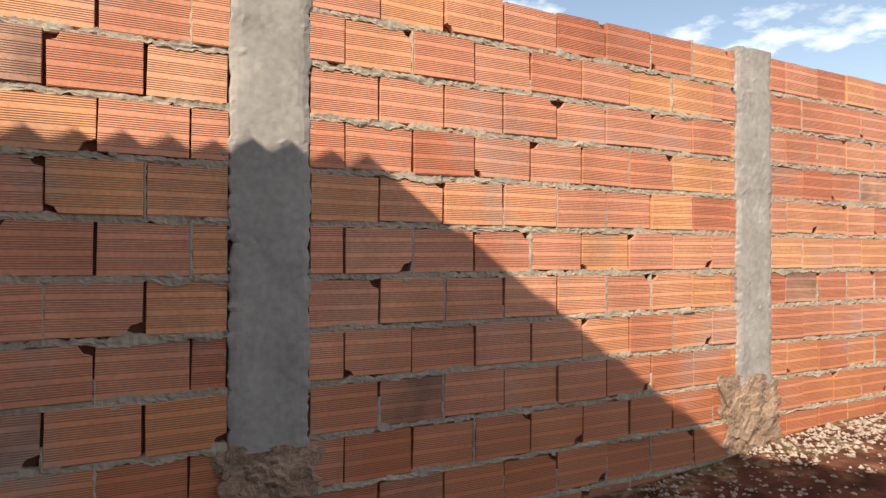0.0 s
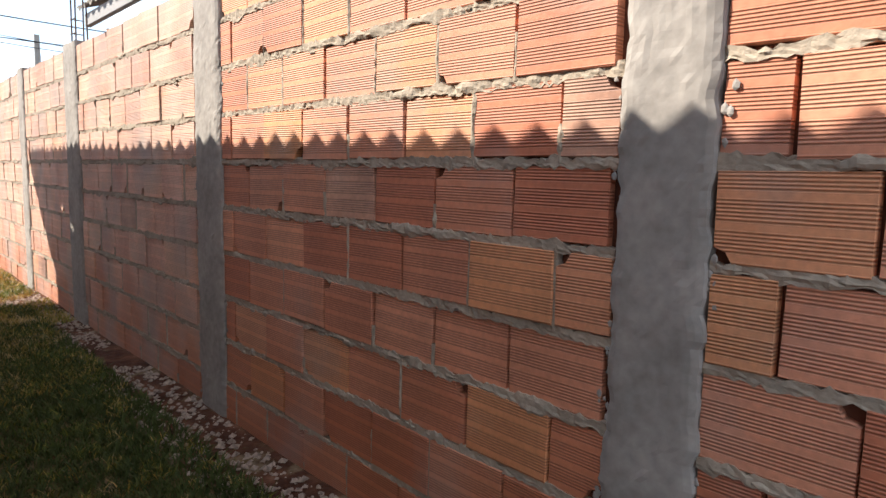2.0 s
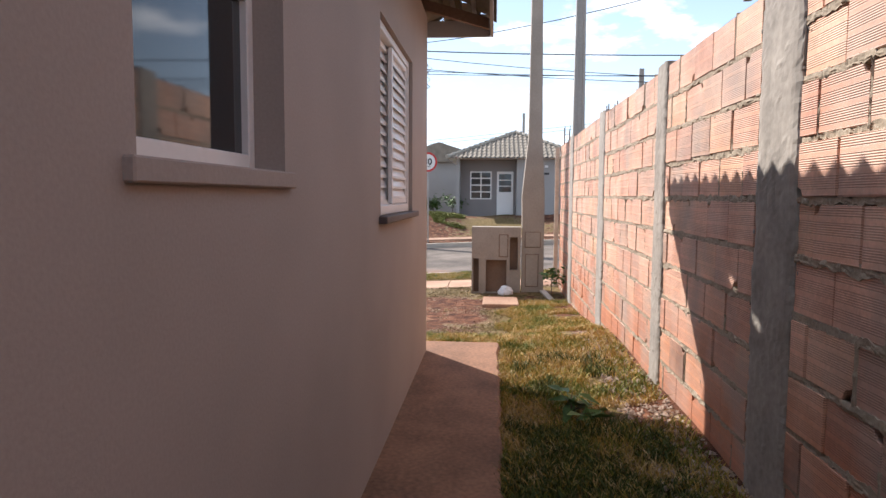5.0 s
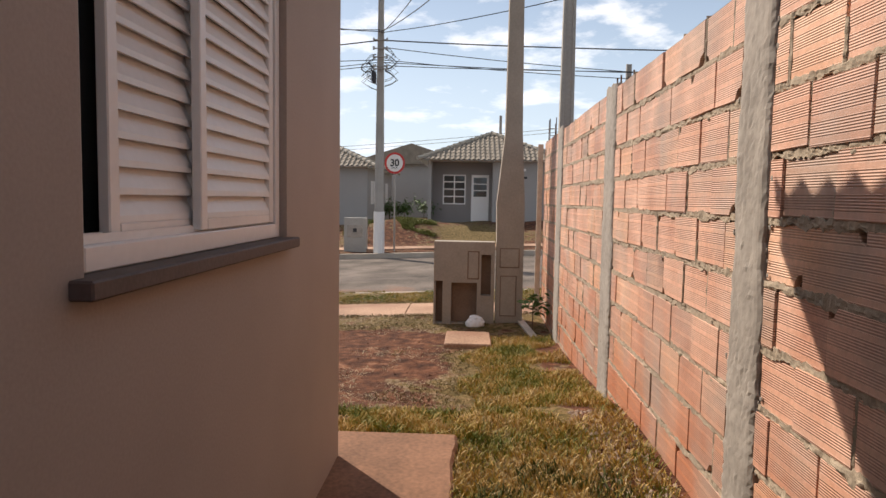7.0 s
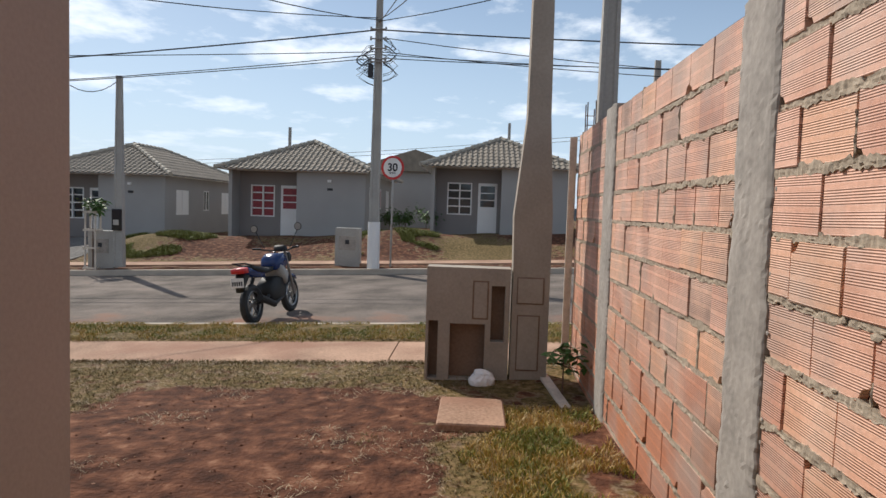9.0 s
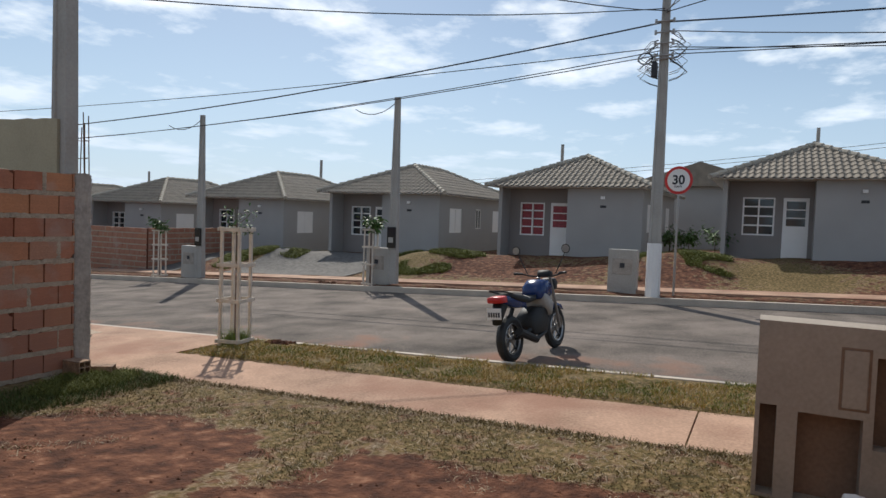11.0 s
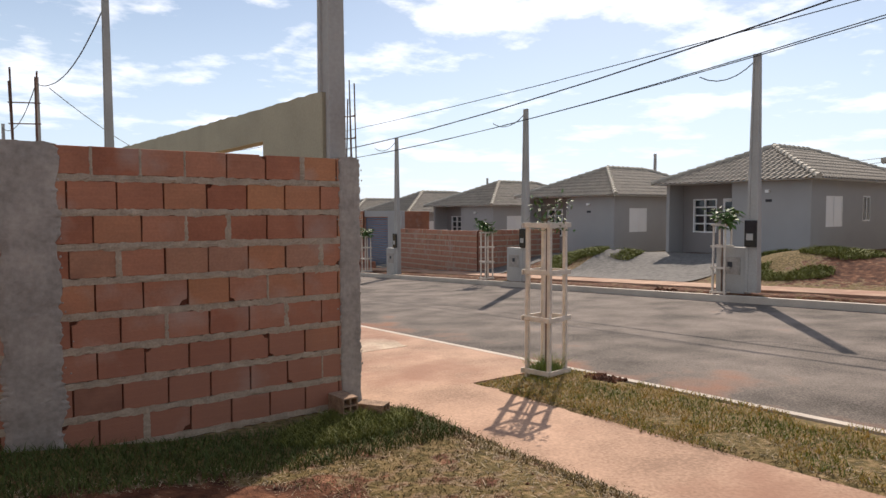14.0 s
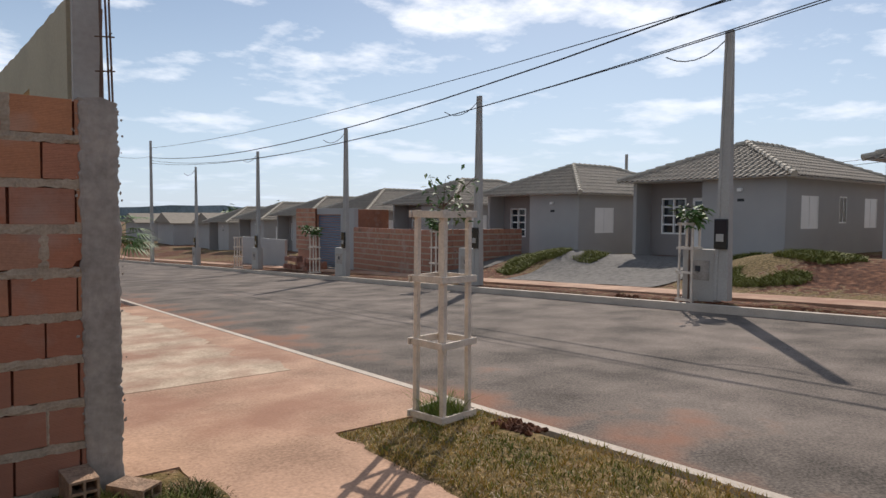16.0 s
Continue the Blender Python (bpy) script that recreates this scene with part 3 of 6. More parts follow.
def brick_mesh(length, height, depth, mat, variant):
    """A clay block; some variants have a broken corner."""
    rnd = random.Random(variant * 7 + 1)
    l, h = length / 2, height / 2
    outline = []
    for n, (sx, sz) in enumerate(((-1, -1), (1, -1), (1, 1), (-1, 1))):
        cut = 0.0
        if variant > 2 and length > 0.15 and n == variant % 4:
            cut = rnd.uniform(0.010, 0.05)
        j = lambda: rnd.uniform(-0.002, 0.002)
        if cut:
            a, b = (sx * (l - cut * 1.2), sz * h), (sx * l, sz * (h - cut))
            m = (sx * (l - cut * 0.75), sz * (h - cut * 0.75))
            outline += [b, m, a] if n in (1, 3) else [a, m, b]
            if n in (0, 2):
                outline[-3:] = [b, m, a] if n == 0 else [b, m, a]
            if n in (1, 3):
                outline[-3:] = [a, m, b]
        else:
            outline.append((sx * l + j(), sz * h + j()))
    bm = bmesh.new()
    f = [bm.verts.new((x * 0.988, -0.0, z * 0.98)) for x, z in outline]
    g = [bm.verts.new((x, 0.004, z)) for x, z in outline]
    k = [bm.verts.new((x, depth, z)) for x, z in outline]
    bm.faces.new(f)
    n = len(f)
    for i in range(n):
        bm.faces.new((f[i], f[(i + 1) % n], g[(i + 1) % n], g[i]))
        bm.faces.new((g[i], g[(i + 1) % n], k[(i + 1) % n], k[i]))
    bmesh.ops.recalc_face_normals(bm, faces=bm.faces)
    bmesh.ops.triangulate(bm, faces=[q for q in bm.faces if len(q.verts) > 4])
    me = bpy.data.meshes.new("brick")
    bm.to_mesh(me)
    bm.free()
    me.materials.append(mat)
    return me


_meshes = {}


def lay(parent, length, height, at, mat, depth=0.09, turn=0, tilt=0.0):
    key = (round(length, 2), round(height, 3), mat.name, random.choice((0, 1, 2, 0, 1, 2, 0, 1, 3, 4, 5, 6)))
    if key not in _meshes:
        _meshes[key] = brick_mesh(max(key[0], 0.02), height, depth, mat, key[3])
    ob = new("brick", _meshes[key])
    ob.parent = parent
    ob.matrix_basis = pose(*at, 0, tilt, turn)
    return ob


def bed_joint(bm, x0, x1, z, y, half, proud, seed, step=0.013, wild=0.006):
    """A ragged bed of mortar along x at the height z, smeared over the block edges; -y is out."""
    prev = None
    k = max(2, round((x1 - x0) / step))
    for i in range(k + 1):
        x = x0 + (x1 - x0) * i / k
        spill = 0.016 * max(0, nz(x * 6, z * 5, seed + 1) - 0.1)
        up = half + wild * nz(x * 17, z * 9, seed) + wild * 0.9 * nz(x * 70, z, seed) + spill
        dn = half + wild * nz(x * 15, z * 9, seed + 5) + wild * 0.9 * nz(x * 62, z, seed + 3) + spill * 1.6
        out = proud + 0.005 * nz(x * 22, z * 7, seed + 9) + 0.005 * nz(x * 75, z * 7, seed + 4) + 0.014 * max(0, nz(x * 7, z * 3, seed + 1) - 0.15)
        mid = 0.004 * nz(x * 40, z * 3, seed + 6)
        ring = [bm.verts.new(p) for p in ((x, y + 0.03, z + up), (x, y - 0.0015, z + up * 0.98), (x, y - out * 0.8, z + up * 0.45 + mid), (x, y - out + mid, z - dn * 0.1), (x, y - out * 0.8 - mid, z - dn * 0.55), (x, y - 0.0015, z - dn * 0.98), (x, y + 0.03, z - dn))]
        if prev:
            for a in range(6):
                bm.faces.new((prev[a], prev[a + 1], ring[a + 1], ring[a]))
        prev = ring


def upright_joint(bm, x, z0, z1, w, seed):
    """Mortar pressed unevenly into an upright joint."""
    prev = None
    k = 14
    for i in range(k + 1):
        z = z0 + (z1 - z0) * i / k
        l = w + 0.007 * nz(x * 9, z * 60, seed) + 0.004 * nz(x, z * 20, seed)
        r = w + 0.007 * nz(x * 7, z * 55, seed + 3) + 0.004 * nz(x, z * 18, seed + 2)
        y = -0.001 - 0.006 * nz(x * 5, z * 40, seed + 5)
        ring = [bm.verts.new(p) for p in ((x - l, 0.02, z), (x - l * 0.8, y * 0.5, z), (x, y - 0.002, z), (x + r * 0.8, y * 0.5, z), (x + r, 0.02, z))]
        if prev:
            for a in range(4):
                bm.faces.new((prev[a + 1], prev[a], ring[a], ring[a + 1]))
        prev = ring


def near_panel(x0, x1, phase, k_last, seed):
    """The stretch of the boundary wall between two pillars: blocks 29 x 19 cm in running bond."""
    panel = thing("wall_panel", "unplastered wall of grooved orange clay blocks with rough mortar", "wall", (0, NEAR_Y, 0), kind="structure")
    rnd = random.Random(seed)
    mortar = bmesh.new()
    for k in range(0, k_last + 1):
        zt, zb = joint_z(k), joint_z(k + 1)
        zc = (zt + zb) / 2
        ph = phase if k % 2 == 0 else phase + 0.15
        n0 = math.floor((x0 - ph) / 0.3)
        e = ph + n0 * 0.3
        while e < x1 - 0.02:
            a, b = max(e, x0), min(e + 0.3, x1)
            if b - a > 0.035:
                gap = rnd.choice((0.004, 0.006, 0.008, 0.013))
                hgt = 0.186
                lay(panel, b - a - gap, hgt, ((a + b) / 2, rnd.uniform(-0.007, 0.004), zc + rnd.uniform(-0.004, 0.004)), M["brick"] if x0 > -4 else M["brick_dusty_lit"], tilt=rnd.uniform(-0.9, 0.9))
            if x0 + 0.05 < e < x1 - 0.05 and rnd.random() < 0.34:
                h0, h1 = (zb, zt) if rnd.random() < 0.6 else (zb, lerp(zb, zt, rnd.uniform(0.3, 0.7)))
                upright_joint(mortar, e, h0, h1, rnd.uniform(0.005, 0.012), seed + k + e)
            e += 0.3
        bed_joint(mortar, x0, x1, zb, 0.0, 0.0135, 0.001, seed + k, wild=0.012)
    for _ in range(int((x1 - x0) * 16)):
        x, z = rnd.uniform(x0 + 0.02, x1 - 0.02), joint_z(rnd.randint(1, k_last)) + rnd.uniform(-0.022, 0.012)
        r = rnd.uniform(0.004, 0.013)
        s = bmesh.ops.create_icosphere(mortar, subdivisions=1, radius=r)["verts"]
        e = (rnd.uniform(1.0, 2.8), rnd.uniform(0.5, 0.8), rnd.uniform(0.6, 1.1))
        for v in s:
            v.co = Vector((x + v.co.x * e[0] * rnd.uniform(0.7, 1.3), v.co.y * e[1] - 0.002, z + v.co.z * e[2] * rnd.uniform(0.7, 1.3)))
    part("mortar", mortar, M["mortar"], panel, "rough grey mortar", kind="stuff")
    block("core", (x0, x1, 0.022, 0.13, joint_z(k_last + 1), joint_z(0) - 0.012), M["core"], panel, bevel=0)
    return panel


def pillar(name, x0, x1, y0, y1, z0, z1, seed, out=0.012, mat=None, ragged=1.0):
    """Cast concrete post: trowelled face with pits and sags, ragged where the form leaked."""
    bm = bmesh.new()
    rows = []
    k = max(8, round((z1 - z0) / 0.018))
    across = 14
    for i in range(k + 1):
        z = z0 + (z1 - z0) * i / k
        l = ragged * (0.020 * nz(z * 5, seed) + 0.012 * nz(z * 21, seed + 2) + 0.010 * nz(z * 55, seed + 4))
        r = ragged * (0.020 * nz(z * 5, seed + 7) + 0.012 * nz(z * 21, seed + 9) + 0.010 * nz(z * 55, seed + 11))
        line = [(x0 + l, y1), (x0 + l, y0)]
        for j in range(across + 1):
            f = 0.02 + 0.96 * j / across
            x = lerp(x0 + l, x1 + r, f)
            edge = min(f, 1 - f) * across
            rough = 0.004 * nz(x * 10, z * 5, seed) + (0.0015 + 0.004 * max(0, nz(x * 3, z * 3, seed + 8))) * nz(x * 45, z * 22, seed + 1) + 0.010 * max(0, nz(x * 22, z * 34, seed + 2) - 0.42)
            line.append((x, y0 - out * min(1, 0.35 + edge * 0.4) - rough + (0.006 * abs(nz(x * 9, z * 70, seed)) if edge < 1 else 0)))
        line += [(x1 + r, y0), (x1 + r, y1)]
        rows.append([bm.verts.new((x, y, z + (0.02 * nz(x * 14, seed) if i == k else 0))) for x, y in line])
    n = len(rows[0])
    for a, b in zip(rows, rows[1:]):
        for j in range(n - 1):
            bm.faces.new((a[j], a[j + 1], b[j + 1], b[j]))
        bm.faces.new((a[n - 1], a[0], b[0], b[n - 1]))
    bm.faces.new(rows[-1])
    rnd = random.Random(seed)
    for _ in range(int((z1 - z0) * 26 * ragged)):
        side = rnd.choice((x0, x1))
        r = rnd.uniform(0.003, 0.009)
        c = (side + rnd.gauss(0, 0.016) * ragged, y0 + 0.002, rnd.uniform(z0 + 0.05, z1 - 0.03))
        for v in bmesh.ops.create_icosphere(bm, subdivisions=1, radius=r)["verts"]:
            v.co = Vector((c[0] + v.co.x * rnd.uniform(0.7, 1.4), c[1] + v.co.y * 0.4, c[2] + v.co.z * rnd.uniform(0.8, 1.8)))
    bmesh.ops.recalc_face_normals(bm, faces=bm.faces)
    return tagged(part(name, bm, mat or M["concrete"]), "rough cast concrete pillar in the block wall", "pillar", "pillars of the boundary wall")


PILLARS = [(-13.38, -13.02), (-10.78, -10.45), (-8.39, -8.14), (-6.68, -6.32), (-4.22, -3.93), (-1.86, -1.64), (0.43, 0.73), (3.16, 3.46)]
for i, (a, b) in enumerate(PILLARS):
    pillar("pillar", a, b, NEAR_Y - 0.004, NEAR_Y + 0.14, 0.36 if a > 0 else 0.1 if a > -12 else -0.25, joint_z(0) + 0.02, 10 + i)
EDGES = [(-14.78, -13.38, -14.6, 11), (-13.02, -10.78, -12.9, 11), (-10.45, -8.39, -10.3, 10), (-8.14, -6.68, -7.9, 10), (-6.32, -4.22, -6.2, 10), (-3.93, -1.86, -2.177, 10), (-1.64, 0.43, -0.45, 10), (0.73, 3.16, 1.02, 11), (3.46, 6.6, 3.6, 10), (6.6, 9.8, 6.7, 10)]

# far boundary wall, beside the drive
FAR_Y = -5.33
FAR_TOP = 1.80


def far_panel(x0, x1, phase, seed, at=None):
    panel = thing("wall_panel", "wall of red clay blocks with wide grey mortar beds", "wall", (0, FAR_Y, 0), kind="structure")
    rnd = random.Random(seed)
    mortar = bmesh.new()
    for k in range(9):
        zt = FAR_TOP - 0.232 * k
        zc = zt - 0.095
        ph = phase if k % 2 == 0 else phase + 0.15
        e = ph + math.floor((x0 - ph) / 0.3) * 0.3
        while e < x1 - 0.02:
            a, b = max(e, x0), min(e + 0.3, x1)
            if b - a > 0.03:
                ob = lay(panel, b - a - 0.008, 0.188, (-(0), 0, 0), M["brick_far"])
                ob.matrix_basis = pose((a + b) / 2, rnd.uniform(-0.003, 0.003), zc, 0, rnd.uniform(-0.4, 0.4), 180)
            if x0 + 0.1 < e < x1 - 0.1 and rnd.random() < 0.25:
                upright_joint(mortar, e, zt - 0.2, zt, rnd.uniform(0.008, 0.03), seed + e)
            e += 0.3
        bed_joint(mortar, x0, x1, zt - 0.211, 0.0, 0.024, 0.0015, seed + k, step=0.025, wild=0.010)
    for v in mortar.verts:
        v.co.y = -v.co.y
    bmesh.ops.reverse_faces(mortar, faces=mortar.faces)
    part("mortar", mortar, M["mortar"], panel, "wide grey mortar", kind="stuff")
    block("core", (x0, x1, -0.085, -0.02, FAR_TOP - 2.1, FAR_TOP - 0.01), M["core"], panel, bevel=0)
    if at is not None:
        panel.matrix_world = at


for j, (a, b, ph, s) in enumerate(((-14.40, -12.33, -14.06, 31), (-12.05, -9.4, -12.0, 32), (-9.15, -5.0, -9.0, 33))):
    far_panel(a, b, ph, s)
for i, (a, b) in enumerate(((-14.57, -14.38), (-12.36, -12.02), (-9.4, -9.15))):
    p = pillar("pillar", a, b, -0.004, 0.14, FAR_TOP - 2.15, FAR_TOP + 0.01, 40 + i, ragged=(1.0, 1.8, 1.0)[i])
    p.matrix_world = pose(a + b, FAR_Y, 0, 0, 0, 180)

# ---- posts ----
def post(name, at, h, w0, w1, label, group="", turn=0, mat=None, box_low=0.0):
    """Tapered concrete service post with recessed faces."""
    t = thing(name, label, "pole", at, turn, group)
    bm = bmesh.new()
    ring = []
    for z, w in ((0, w0), (h, w1)):
        d = w * 0.62
        f = w * 0.22
        ring.append([bm.verts.new(p) for p in ((-w / 2, -d / 2, z), (-w / 2 + f, -d / 2, z), (-w / 2 + f * 1.2, -d / 2 + 0.02, z), (w / 2 - f * 1.2, -d / 2 + 0.02, z), (w / 2 - f, -d / 2, z), (w / 2, -d / 2, z),
                                                (w / 2, d / 2, z), (w / 2 - f, d / 2, z), (w / 2 - f * 1.2, d / 2 - 0.02, z), (-w / 2 + f * 1.2, d / 2 - 0.02, z), (-w / 2 + f, d / 2, z), (-w / 2, d / 2, z))])
    n = len(ring[0])
    for i in range(n):
        bm.faces.new((ring[0][i], ring[0][(i + 1) % n], ring[1][(i + 1) % n], ring[1][i]))
    bm.faces.new(ring[1]); bm.faces.new(ring[0][::-1])
    part("shaft", bm, mat or M["pole"], t)
    return t


# meter box beside our drive
mb = thing("meter_cabinet", "beige concrete meter cabinet with empty recesses, joined to a tall pole", "cabinet", (-14.23, 0, -0.12))
bm = bmesh.new()
wall_with_holes(bm, "y", 1.20, 1.97, 0.0, 1.06, -0.25, 0, [(1.225, 1.315, 0.02, 0.56), (1.425, 1.75, 0.02, 0.54), (1.80, 1.925, 0.38, 0.90)])
part("body", bm, M["cabinet"], mb)
block("back_panel", (-0.22, -0.12, 1.22, 1.95, 0.02, 1.0), M["ply"], mb)
block("door_frame", (-0.006, 0.003, 1.625, 1.775, 0.585, 0.945), M["ply"], mb, "dark rim of a small door", bevel=0.002)
block("door", (0.0035, 0.008, 1.64, 1.76, 0.60, 0.93), M["cabinet"], mb)
mp = thing("service_pole", "tall pale concrete service pole with a wide base", "pole", (-14.40, 2.16, -0.12))
bm = bmesh.new()
prev = None
for z, a, b in ((0, -0.17, 0.17), (1.05, -0.17, 0.17), (1.55, -0.18, 0.17), (2.45, -0.09, 0.12), (6.3, -0.06, 0.07)):
    ring = [bm.verts.new(p) for p in ((0.15, a, z), (0.15, b, z), (-0.1, b, z), (-0.1, a, z))]
    if prev:
        for i in range(4):
            bm.faces.new((prev[i], prev[(i + 1) % 4], ring[(i + 1) % 4], ring[i]))
    prev = ring
bm.faces.new(prev)
part("shaft", bm, M["cabinet"], mp)
for nm, y0, y1, z0, z1 in (("meter_door", -0.13, 0.12, 0.74, 0.99), ("base_panel", -0.12, 0.09, 0.12, 0.64)):
    fr = block(nm, (0.151, 0.157, y0, y1, z0, z1), M["ply"], mp, "thin dark frame of a recess")
    block("cover", (0.158, 0.163, y0 + 0.012, y1 - 0.012, z0 + 0.012, z1 - 0.012), M["cabinet"], fr, bevel=0.002)
post("service_pole", (-15.1, 2.93, -0.1), 6.3, 0.23, 0.13, "tall concrete service pole of the neighbour", turn=90)
post("service_pole", (-14.46, -5.62, -0.3), 5.5, 0.27, 0.2, "tall concrete pole behind the red block wall", turn=90)

# street poles across the road
FAR_POLES = ((-8.42, -0.40, 5.27), (-16.0, -0.78, 5.43), (-23.9, -1.14, 5.64), (-32.8, -1.64, 5.92), (-42.8, -2.2, 6.26), (6.3, 0.0, 5.6))
for y, z, h in FAR_POLES:
    post("service_pole", (-26.2, y, z - 0.06), h + 0.06, 0.30, 0.15, "slim tapered concrete service pole across the street", "service poles across the street", 90)
post("street_pole", (-25.95, -1.15, street(-1.15) + 0.03), 7.6, 0.30, 0.16, "thick concrete street pole with a white painted foot", "", 90)


# ---- tree guards ----
def tree_guard(at, h=1.66, w=0.335, turn=0, lean=0.0, label="weathered whitish wooden tree guard of four posts and rails"):
    """Four slim posts, drawn together a little at the top, with boards nailed round them at four heights."""
    t = thing("tree_guard", label, "tree guard", at, turn, "tree guards along the street")
    t.matrix_world = pose(*at, lean, 0, turn)
    top = 0.96
    for sx, sy in ((-1, -1), (1, -1), (1, 1), (-1, 1)):
        bm = bmesh.new()
        x, y = sx * (w / 2 - 0.022), sy * (w / 2 - 0.022)
        v = box(bm, x - 0.019, x + 0.019, y - 0.019, y + 0.019, -0.03, h)
        for q in v:
            if q.co.z > 0.5:
                q.co.x -= x * (1 - top)
                q.co.y -= y * (1 - top)
        part("post", bm, M["timber"], t)
    for n, z in enumerate((0.03, 0.60, 1.10, h - 0.06)):
        k = w / 2 * (1 - (1 - top) * z / h) + 0.003
        for s in range(4):
            bm = bmesh.new()
            ext = 0.035 if s % 2 == 0 else -0.004
            box(bm, -k - ext, k + ext, -k - 0.018, -k, z, z + 0.052, 0.002)
            turned_by = Matrix.Rotation(s * math.pi / 2, 4, "Z") @ Matrix.Rotation(radians((0.9, -0.7, 1.1, -0.5)[(s + n) % 4]), 4, "Y")
            bmesh.ops.translate(bm, vec=(0, 0, -z), verts=bm.verts)
            bmesh.ops.transform(bm, matrix=turned_by, verts=bm.verts)
            bmesh.ops.translate(bm, vec=(0, 0, z), verts=bm.verts)
            part("rail", bm, M["timber"], t)
    return t


for x, y, a in ((-16.92, -5.50, 10), (-26.15, -9.15, 4), (-26.15, -17.9, -6), (-26.2, -26.6, 3), (-26.2, -35.6, 8)):
    tree_guard((x, y, street(y) + 0.02), turn=a)


# ---- houses across the street ----
def far_house(y0, z0, detail=True):
    """Local x runs along the street (world +y), local y away from it (world -x)."""
    t = thing("house", "small grey rendered bungalow with a hipped concrete tile roof", "house", (-34.0, y0, z0), 90, "bungalows across the street")
    W, D, H = 5.5, 8.4, 2.65
    bm = bmesh.new()
    wall_with_holes(bm, "x", 2.75, W, -0.5, H, 0, 0.14, [])
    part("front_wall", bm, M["grey_wall"], t)
    bm = bmesh.new()
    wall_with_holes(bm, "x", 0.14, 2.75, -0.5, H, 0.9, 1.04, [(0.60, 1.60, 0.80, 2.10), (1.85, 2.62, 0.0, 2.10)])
    part("porch_wall", bm, M["porch_wall"], t, "brown grey rendered porch wall, coloured darker for the recess shade")
    block("side_wall", (0, 0.14, 0, D, -0.5, H), M["grey_wall"], t, bevel=0)
    block("inner_wall", (2.75, 2.89, 0.14, 0.9, -0.5, H), M["grey_wall"], t, bevel=0)
    bm = bmesh.new()
    wall_with_holes(bm, "y", 0.14, D, -0.5, H, W - 0.14, W, [(1.0, 2.2, 1.08, 2.12), (3.75, 4.35, 1.25, 2.15), (5.85, 6.95, 1.08, 2.12)])
    part("side_wall", bm, M["grey_wall"], t)
    block("back_wall", (0, W, D, D + 0.14, -0.5, H), M["grey_wall"], t, bevel=0)
    block("ceiling", (0, W, 0, D, H, H + 0.05), M["white"], t, bevel=0)
    w = block("window", (0.60, 1.60, 0.99, 1.0, 0.80, 2.10), M["glass"], t, "window with white glazing bars", bevel=0)
    bm = bmesh.new()
    for x in (0.60, 1.08, 1.55):
        box(bm, x, x + 0.05, 0.88, 0.98, 0.80, 2.10)
    for z in (0.80, 1.12, 1.44, 1.76, 2.05):
        box(bm, 0.60, 1.60, 0.885, 0.975, z, z + 0.05)
    part("window_frame", bm, M["white"], w, "white window frame")
    d = block("door", (1.85, 2.62, 0.90, 0.94, 0.0, 2.10), M["white"], t, "white metal door with a glazed top")
    block("pane", (1.95, 2.52, 0.89, 0.897, 1.15, 1.98), M["glass"], d, bevel=0)
    for z in (1.40, 1.68):
        block("glazing_bar", (1.95, 2.52, 0.875, 0.889, z, z + 0.04), M["white"], d, bevel=0)
    for y, z0_, z1_, ln in ((1.0, 1.08, 2.12, 1.2), (3.75, 1.25, 2.15, 0.6), (5.85, 1.08, 2.12, 1.1)):
        s = block("window", (W - 0.05, W - 0.02, y, y + ln, z0_, z1_), M["white"] if ln > 0.7 else M["glass"], t, "white shuttered window" if ln > 0.7 else "small dark window", bevel=0)
        bm = bmesh.new()
        for a in ((y, y + 0.04, z0_, z1_), (y + ln - 0.04, y + ln, z0_, z1_), (y + 0.04, y + ln - 0.04, z0_, z0_ + 0.04), (y + 0.04, y + ln - 0.04, z1_ - 0.04, z1_), (y + ln / 2 - 0.02, y + ln / 2 + 0.02, z0_ + 0.04, z1_ - 0.04)):
            box(bm, W - 0.045, W - 0.005, a[0], a[1], a[2], a[3])
        part("window_frame", bm, M["white"], s)
    block("wall_lamp", (4.0, 4.14, -0.10, -0.001, 2.25, 2.35), M["white"], t)
    block("number_plate", (3.98, 4.2, -0.02, -0.001, 1.93, 2.02), M["wire"], t, "small dark house number plate")
    roof = part("soffit", _soffit(W, D), M["white"], t)
    holder = new("roof"); holder.parent = t
    tagged(holder, "hipped roof of grey concrete tiles")
    holder.location = (-0.42, -0.42, 0)
    hip_roof("roof", holder, W + 0.84, D + 0.84, H + 0.02, 0.44)
    return t


def _soffit(W, D):
    bm = bmesh.new()
    box(bm, -0.4, W + 0.4, -0.4, D + 0.4, 2.66, 2.67)
    return bm


first = far_house(-0.2, 0.46)
houses = [first]
for i in range(1, 9):
    houses.append(copy_thing(first, pose(-34.0, -0.2 - 8.1 * i, 0.46 - 0.34 * i, 0, 0, 90)))
for o in houses[1].children_recursive:
    if o.type == "MESH" and o.data.materials[0] == M["glass"] and "shuttered" not in o.get("label", ""):
        o.data = o.data.copy()
        o.data.materials[0] = M["curtain"]
houses[1]["label"] = "small grey bungalow with red curtains and a hipped tile roof"

